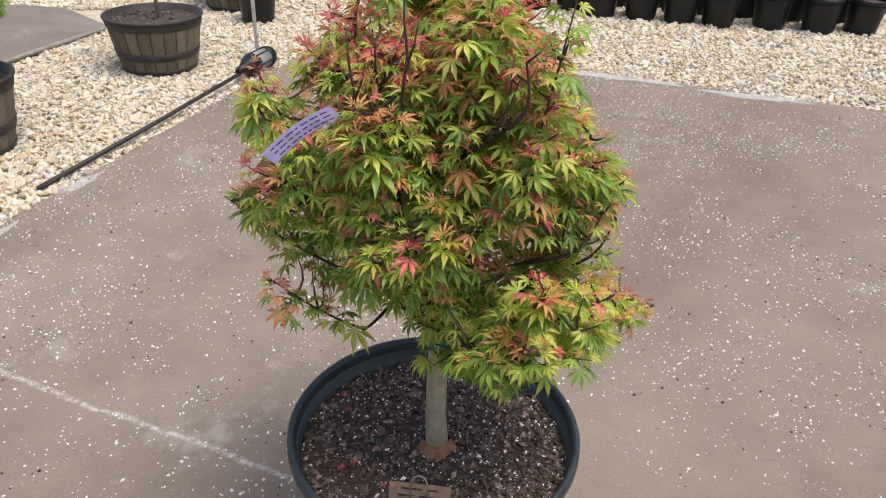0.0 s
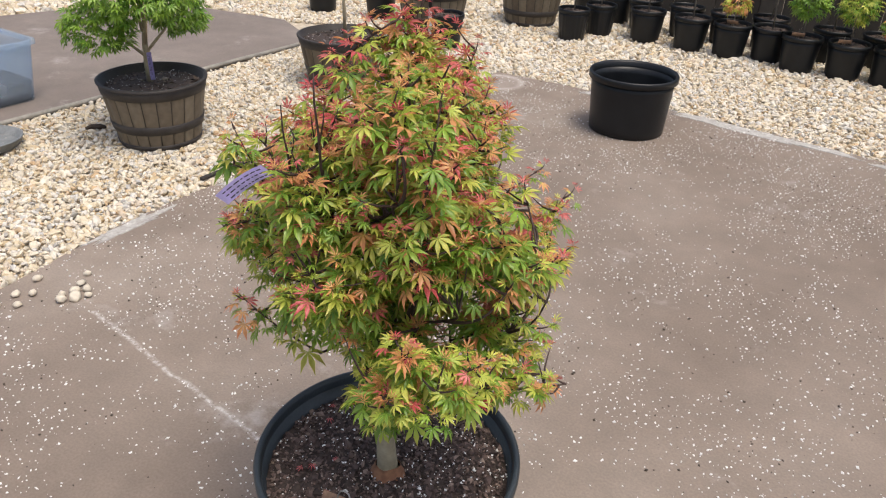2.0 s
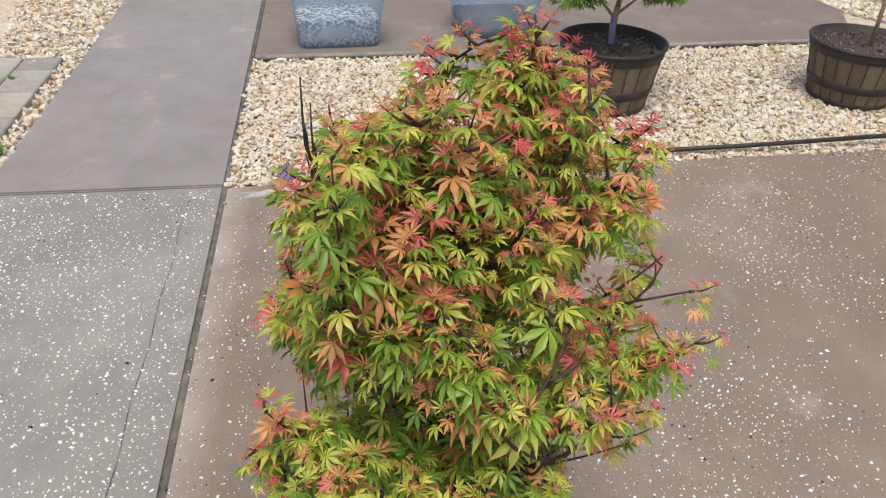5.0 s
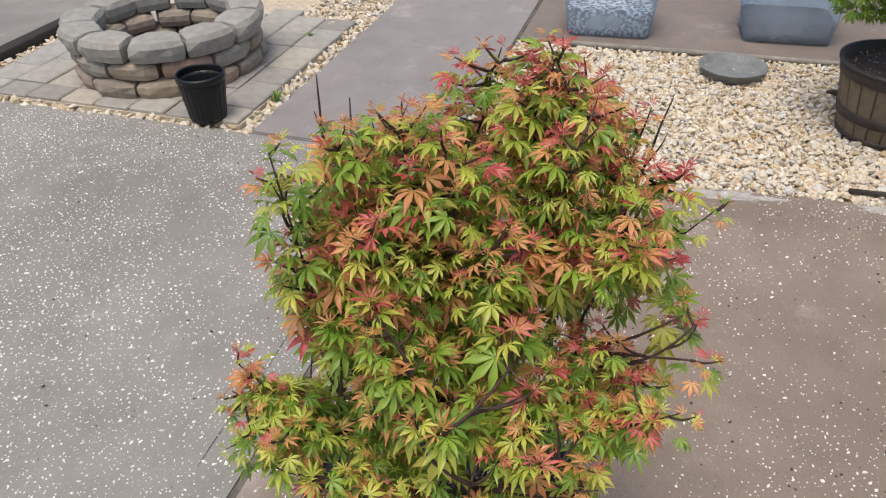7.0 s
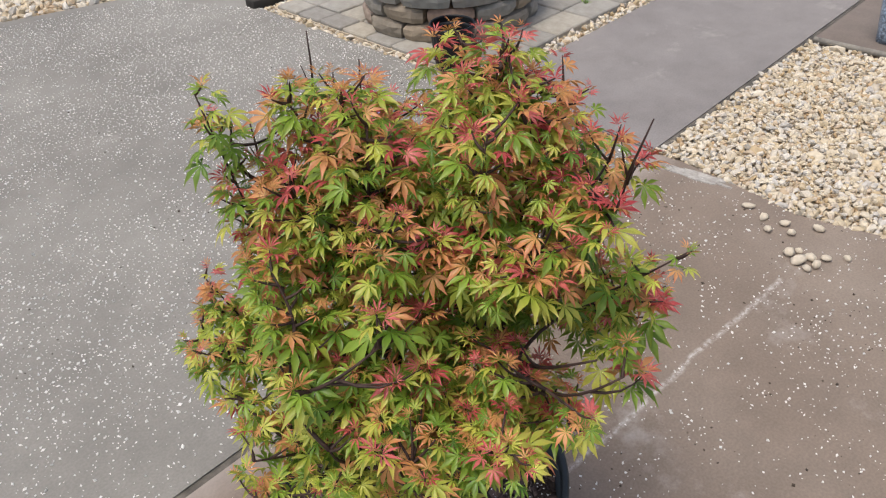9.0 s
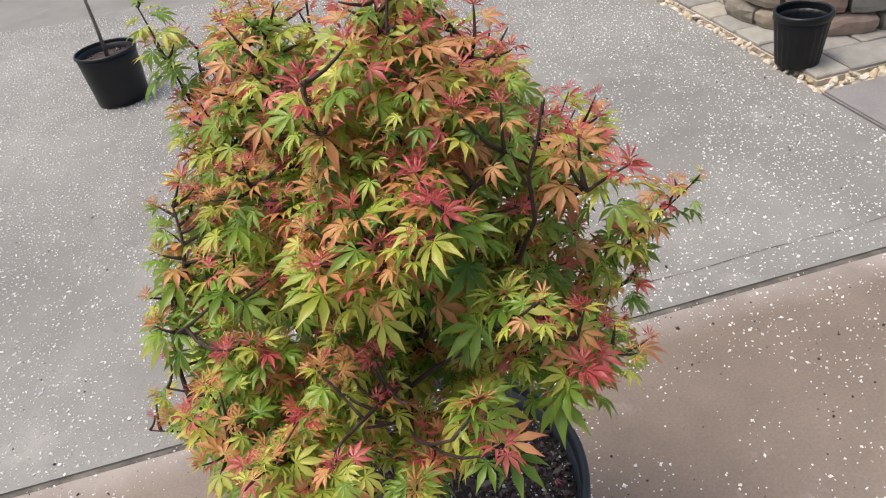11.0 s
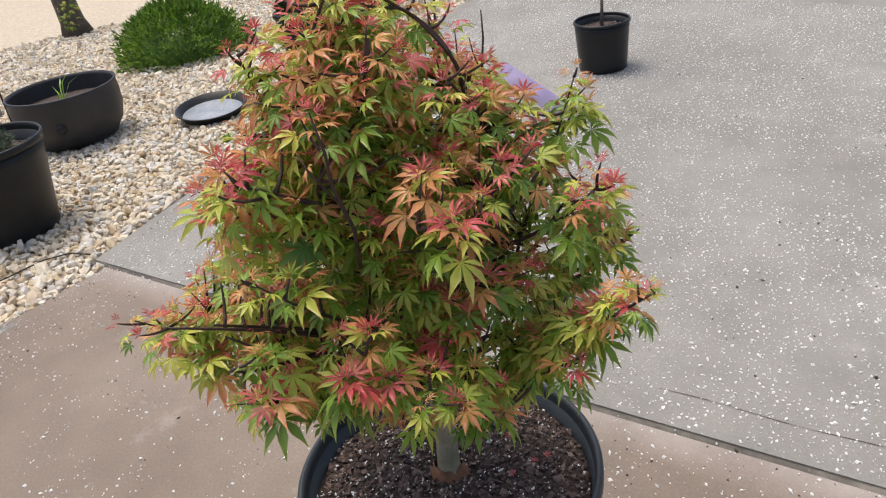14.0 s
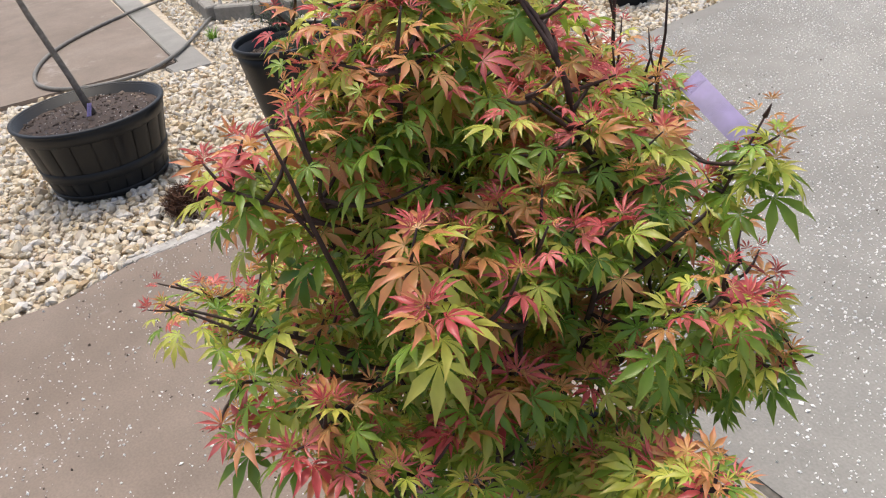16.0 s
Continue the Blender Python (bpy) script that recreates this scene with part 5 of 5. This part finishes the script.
for k, (x, y, h, c, n, s) in enumerate([(1.60, -5.12, 0.5, (1, 0), 40, 0.1), (1.23, -5.12, 0.55, (0, 4), 30, 0.10), (0.92, -5.13, 0.22, (1, 2), 60, 0.10), (0.65, -5.22, 0.6, (0,), 20, 0.1), (0.40, -5.09, 0.34, (4, 4, 0), 130, 0.13), (0.09, -5.12, 0.36, (4, 1), 120, 0.13),
                                        (-0.20, -5.14, 0.22, (0, 2, 4), 110, 0.13), (-0.48, -5.16, 0.42, (0, 4, 4), 170, 0.17), (-0.85, -5.25, 0.4, (0, 4), 120, 0.15), (-1.20, -5.29, 0.45, (0, 1), 120, 0.15),
                                        (0.28, -5.5, 0.6, (1, 4), 110, 0.14), (-0.36, -5.56, 0.6, (4, 0), 160, 0.2), (-1.02, -5.62, 0.6, (0, 4), 150, 0.2), (0.76, -5.58, 0.5, (2, 1), 60, 0.12), (2.06, -4.72, 0.45, (3, 0), 25, 0.1), (1.98, -5.05, 0.5, (0,), 25, 0.1)]):
    pot_plant(x, y, h, c, n, s, 100 + k, "young maple with fresh leaves in a nursery pot")
for k, (x, y) in enumerate([(0.90, -5.05), (0.42, -5.0), (0.12, -5.02), (-0.17, -5.03), (-0.50, -5.05)]):
    mk = thing("plant_marker", (x, y, 0.235), "small tan metal plant marker in a nursery pot", "plant label", "markers in the pots", rz=12 * k)
    bm = box((0.085, 0.003, 0.035), (0, 0.02, 0.05), 0.001)
    bmesh.ops.rotate(bm, cent=(0, 0, 0.04), matrix=Matrix.Rotation(radians(-35), 3, "X"), verts=bm.verts)
    part("plate", bm, RUST, mk)
    part("wire", tube([(-0.012, 0, -0.03), (0, 0.0, 0.075), (0.012, 0, -0.03)], 0.0014, 5), WIRE, mk)

# dark fence behind the rows
fence = thing("board_fence", (0, 0, -0.03), "dark-stained vertical board fence behind the nursery pots", "fence", kind="structure")
me = mesh_of("board", box((0.198, 0.025, 1.8), (0, 0, 0.9), 0.008), FENCE, smooth=False)
for k in range(44):
    ob = new("board", me)
    ob.parent = fence
    ob.matrix_basis = pose(-4.4 + 0.2 * k, -6.5 + rnd.uniform(-0.006, 0.006), 0, 0, 0, 0)

# ---- pots round the shrub ----
round_pot("nursery_pot", 0.240, 0.172, 0.425, BLACK, "tall black nursery pot holding a gnarled conifer", "plant pot", (-2.73, 0.64, -0.006), 0.08, lip=0.010, band=0.03, seg=64)
pine = thing("pine_tree", (-2.73, 0.64, 0.345), "gnarled grey pine with sparse grey-green needles", "tree")
pts = [(0.05, 0.04, 0), (0.03, 0.02, 0.10), (-0.01, -0.01, 0.24), (-0.03, -0.05, 0.38), (-0.06, -0.07, 0.55), (-0.08, -0.10, 0.8)]
part("trunk", tube(pts, [0.026, 0.02, 0.019, 0.017, 0.014, 0.010], 10), GREYBARK, pine, "knobbly grey trunk")
bm, nb = bmesh.new(), bmesh.new()
r2 = random.Random(5)
for k in range(70):
    z = r2.uniform(0.0, 0.7)
    i = min(4, int(z / 0.16))
    p = Vector(pts[i]).lerp(Vector(pts[i + 1]), 0.5)
    a = r2.uniform(0, 6.28)
    e = p + Vector((math.cos(a), math.sin(a), r2.uniform(-0.5, 0.6))) * r2.uniform(0.05, 0.15)
    c = curve(p, e, (0, 0, -0.02), 5)
    tube(c, [0.004, 0.0035, 0.003, 0.0025, 0.002], 5, bm)
    for q in c[1:]:
        for _ in range(14):
            d = Vector((r2.gauss(0, 1), r2.gauss(0, 1), r2.gauss(0, 0.7))).normalized() * 0.030
            s = d.orthogonal().normalized() * 0.0022
            nb.faces.new([nb.verts.new(v) for v in (q - s, q + s, q + d)])
part("branchwork", bm, GREYBARK, pine)["kind"] = "stuff"
part("needles", nb, NEEDLE, pine)["kind"] = "stuff"

bowl = thing("bowl_planter", (-3.54, 1.51, -0.004), "wide rounded dark grey bowl planter on pebbles", "planter")
part("body", lathe([(0, 0.004), (0.17, 0.0), (0.22, 0.02), (0.27, 0.09), (0.295, 0.17), (0.30, 0.25), (0.297, 0.305), (0.301, 0.318), (0.292, 0.32), (0.287, 0.30), (0.288, 0.22), (0.26, 0.12), (0, 0.11)], 64), plain("charcoal_plastic", (0.012, 0.013, 0.016), (0.028, 0.029, 0.034), 10, 0.5), bowl)
bm = lathe([(0.0, 0.012), (0.026, 0.010), (0.028, 0)], 16)
bmesh.ops.transform(bm, matrix=pose(0.296 * math.cos(-0.75), 0.296 * math.sin(-0.75), 0.16, 0, 90, math.degrees(-0.75)), verts=bm.verts)
part("plug", bm, BLACK, bowl, "round black drain plug")
part("soil", lathe([(0.287, 0.218), (0.15, 0.226), (0, 0.226)], 32), SOIL, bowl)
ob = new("bowl_stone", scatter("bowl_stone", np.array([(0, 0, 0.0)]), 0.065, [CINDER], flat=0.5, jitter=0.08, tilt=0.1))
ob.location = (-3.46, 1.40, 0.244)
tagged(ob, "smooth grey stone lying in the bowl planter", "stone")
weed((-3.50, 1.47, 0.220), 9, 0.2, "upright green sprout in the bowl planter")
ob = part("stake", tube([(0, 0, 0), (0.02, 0.0, 0.5), (0.035, 0.0, 0.95)], 0.006, 6), BLACK)
ob.location = (-3.98, 1.38, -0.02)
tagged(ob, "thin black plant stake standing in pebbles", "stake")

# juniper mound
jun = thing("juniper_shrub", (-4.42, 3.08, -0.01), "low rounded bright green juniper shrub on pebbles", "shrub")
part("stem", tube([(0, 0, 0), (0.01, 0, 0.08), (0.0, 0.01, 0.18)], [0.03, 0.025, 0.015], 8), GREYBARK, jun)
r2 = random.Random(3)
sv, sf, si = [], [], []
for _ in range(5200):
    a, e = r2.uniform(0, 6.283), r2.uniform(-0.05, 1.0)
    d = Vector((math.cos(a) * math.cos(e * 1.5), math.sin(a) * math.cos(e * 1.5), math.sin(e * 1.5)))
    lump = 1 + 0.22 * noise.noise((d.x * 2.6, d.y * 2.6, d.z * 2.6)) + 0.10 * noise.noise((d.x * 7, d.y * 7, d.z * 7))
    k = r2.uniform(0.80, 1.0) * lump
    p = Vector((d.x * 0.52 * k, d.y * 0.52 * k, 0.02 + d.z * 0.36 * k))
    dr = (d + Vector((r2.gauss(0, 0.5), r2.gauss(0, 0.5), r2.gauss(0, 0.5) + 0.3))).normalized() * r2.uniform(0.03, 0.055)
    s = dr.orthogonal().normalized() * 0.008
    s2 = dr.cross(s).normalized() * 0.008
    b = len(sv)
    sv += [tuple(p - s), tuple(p + s), tuple(p + dr), tuple(p - s2 + dr * 0.3), tuple(p + s2 + dr * 0.3)]
    sf += [(b, b + 1, b + 2), (b + 3, b + 4, b + 2)]
part("sprigwork", soup("sprigwork", sv, sf, [SHRUB], smooth=False), None, jun, "dense green sprigs")["kind"] = "stuff"
bm = lathe([(0, 0.30), (0.2, 0.28), (0.36, 0.20), (0.44, 0.08), (0.42, 0)], 24)
for v in bm.verts:
    v.co *= 0.92 + 0.15 * noise.noise(v.co * 5)
part("inner_mass", bm, SHRUB, jun)

for x, y, r, h, lab in [(-3.06, 3.02, 0.165, 0.36, "tall black nursery pot with a dark dwarf conifer"), (-3.32, 4.22, 0.20, 0.36, "black nursery pot beside the driveway"), (-3.75, 3.75, 0.16, 0.30, "black nursery pot standing on pebbles"),
                        (-3.55, 4.75, 0.2, 0.36, "black nursery pot at the far end of pebbles"), (-3.15, 5.15, 0.2, 0.36, "black nursery pot at the far end of pebbles")]:
    round_pot("nursery_pot", r, r * 0.8, h, BLACK, lab, "plant pot", (x, y, -0.006), 0.03, lip=0.009, seg=40)
con = thing("dwarf_conifer", (-3.06, 3.02, 0.32), "dark green dwarf conifer in a black pot", "shrub")
part("stem", tube([(0, 0, 0), (0, 0, 0.2)], 0.01, 6), GREYBARK, con)
sv, sf = [], []
for _ in range(1800):
    a, z = r2.uniform(0, 6.283), r2.uniform(0, 0.42)
    R = 0.15 * (1 - z / 0.5) * r2.uniform(0.6, 1.05)
    p = Vector((R * math.cos(a), R * math.sin(a), z))
    dr = Vector((math.cos(a), math.sin(a), r2.uniform(0.0, 1.2))).normalized() * 0.04
    s = dr.orthogonal().normalized() * 0.006
    b = len(sv)
    sv += [tuple(p - s), tuple(p + s), tuple(p + dr)]
    sf.append((b, b + 1, b + 2))
part("needles", soup("needles", sv, sf, [leafy("dark_needle", (0.025, 0.055, 0.02), (0.05, 0.10, 0.035), 0.1)], smooth=False), None, con)["kind"] = "stuff"

# trunk and edging blocks in the distance
tr = thing("old_tree", (-6.5, 3.5, -0.03), "thick dark tree trunk with ivy at its foot", "tree")
part("trunk", tube([(0, 0, 0), (-0.02, 0, 0.15), (-0.06, 0.0, 0.5), (-0.12, 0.0, 1.6)], [0.16, 0.115, 0.10, 0.09], 14), plain("rough_dark_bark", (0.05, 0.04, 0.032), (0.13, 0.11, 0.09), 20, 0.95, 0, 60, 0.9), tr)
part("ivy", join_leaves("ivy", leaf_cloud(random.Random(8), (0.06, -0.05, 0.22), (0.10, 0.11, 0.16), 90, 0.03, (1, 0)), LEAFMATS), None, tr, "yellow-green ivy leaves")["kind"] = "stuff"
blk = mesh_of("edging_block", box((0.30, 0.10, 0.13), (0, 0, 0.065), 0.012), CINDER, smooth=False)
for x, y, rz in [(-5.40, 0.92, -4), (-5.72, 0.94, -4), (-6.04, 0.96, -4), (-6.36, 0.99, -4), (-5.14, 1.05, 50), (-4.95, 1.29, 52), (-4.78, 1.55, 60)]:
    ob = new("edging_block", blk)
    ob.matrix_basis = pose(x, y, -0.02, 0, 0, rz)
    tagged(ob, "grey concrete edging block round a pot", "block", "edging blocks")
round_pot("nursery_pot", 0.24, 0.185, 0.40, BLACK, "black nursery pot inside a ring of edging blocks", "plant pot", (-5.85, 1.52, -0.006), 0.05, lip=0.010, seg=48)
hose = [(-6.9, 1.5, 0.02), (-6.45, 0.80, 0.02), (-6.0, 0.2, 0.018), (-5.5, -0.22, 0.018), (-5.0, -0.40, 0.018), (-4.55, -0.42, 0.018), (-4.25, -0.2, 0.02), (-4.22, 0.15, 0.018), (-4.45, 0.40, 0.018), (-4.8, 0.62, 0.015), (-5.15, 0.82, 0.03), (-5.6, 1.1, 0.03), (-6.3, 1.2, 0.02)]
cu = bpy.data.curves.new("garden_hose", "CURVE")
cu.dimensions, cu.bevel_depth, cu.bevel_resolution = "3D", 0.0125, 3
sp = cu.splines.new("NURBS")
sp.points.add(len(hose) - 1)
for pnt, co in zip(sp.points, hose):
    pnt.co = (*co, 1)
sp.use_endpoint_u, sp.order_u = True, 3
cu.materials.append(plain("grey_hose", (0.12, 0.115, 0.10), (0.22, 0.21, 0.19), 20, 0.5))
tagged(new("garden_hose", cu), "grey garden hose lying across slab and pebbles", "hose")

# dry clump and white marker
r2 = random.Random(21)
bm = bmesh.new()
for _ in range(2600):
    a, z = r2.uniform(0, 6.283), r2.uniform(0, 1)
    p = Vector((math.cos(a) * 0.085 * math.sqrt(1 - z * z * 0.8), math.sin(a) * 0.07 * math.sqrt(1 - z * z * 0.8), 0.07 * z)) * r2.uniform(0.6, 1.05) * 1.3
    d = Vector((r2.gauss(0, 1), r2.gauss(0, 1), r2.gauss(0, 0.6))).normalized() * 0.035
    s = d.orthogonal().normalized() * 0.0016
    bm.faces.new([bm.verts.new(v) for v in (p - s, p + s, p + d + s * 0.5, p + d - s * 0.5)])
ob = part("dry_clump", bm, STRAW, smooth=False)
ob.location = (-2.21, -0.06, 0.0)
tagged(ob, "brown dried root clump lying on the pebbles", "dry clump")
ob = part("plant_marker", box((0.085, 0.030, 0.003), (0, 0, 0), 0.001), WHITEPLASTIC)
ob.matrix_basis = pose(-2.20, 0.06, 0.034, 10, 35, 25)
tagged(ob, "white plastic plant marker beside the dry clump", "plant label")

# thin watering tube across the pebbles
ob = part("watering_tube", tube([(-2.42, 0.05, 0.010), (-2.36, 0.19, 0.013), (-2.325, 0.336, 0.012), (-2.30, 0.49, 0.013), (-2.24, 0.57, 0.012), (-2.14, 0.60, 0.010)], 0.003, 6), BLACK)
tagged(ob, "thin black watering tube lying over the pebbles", "tube")
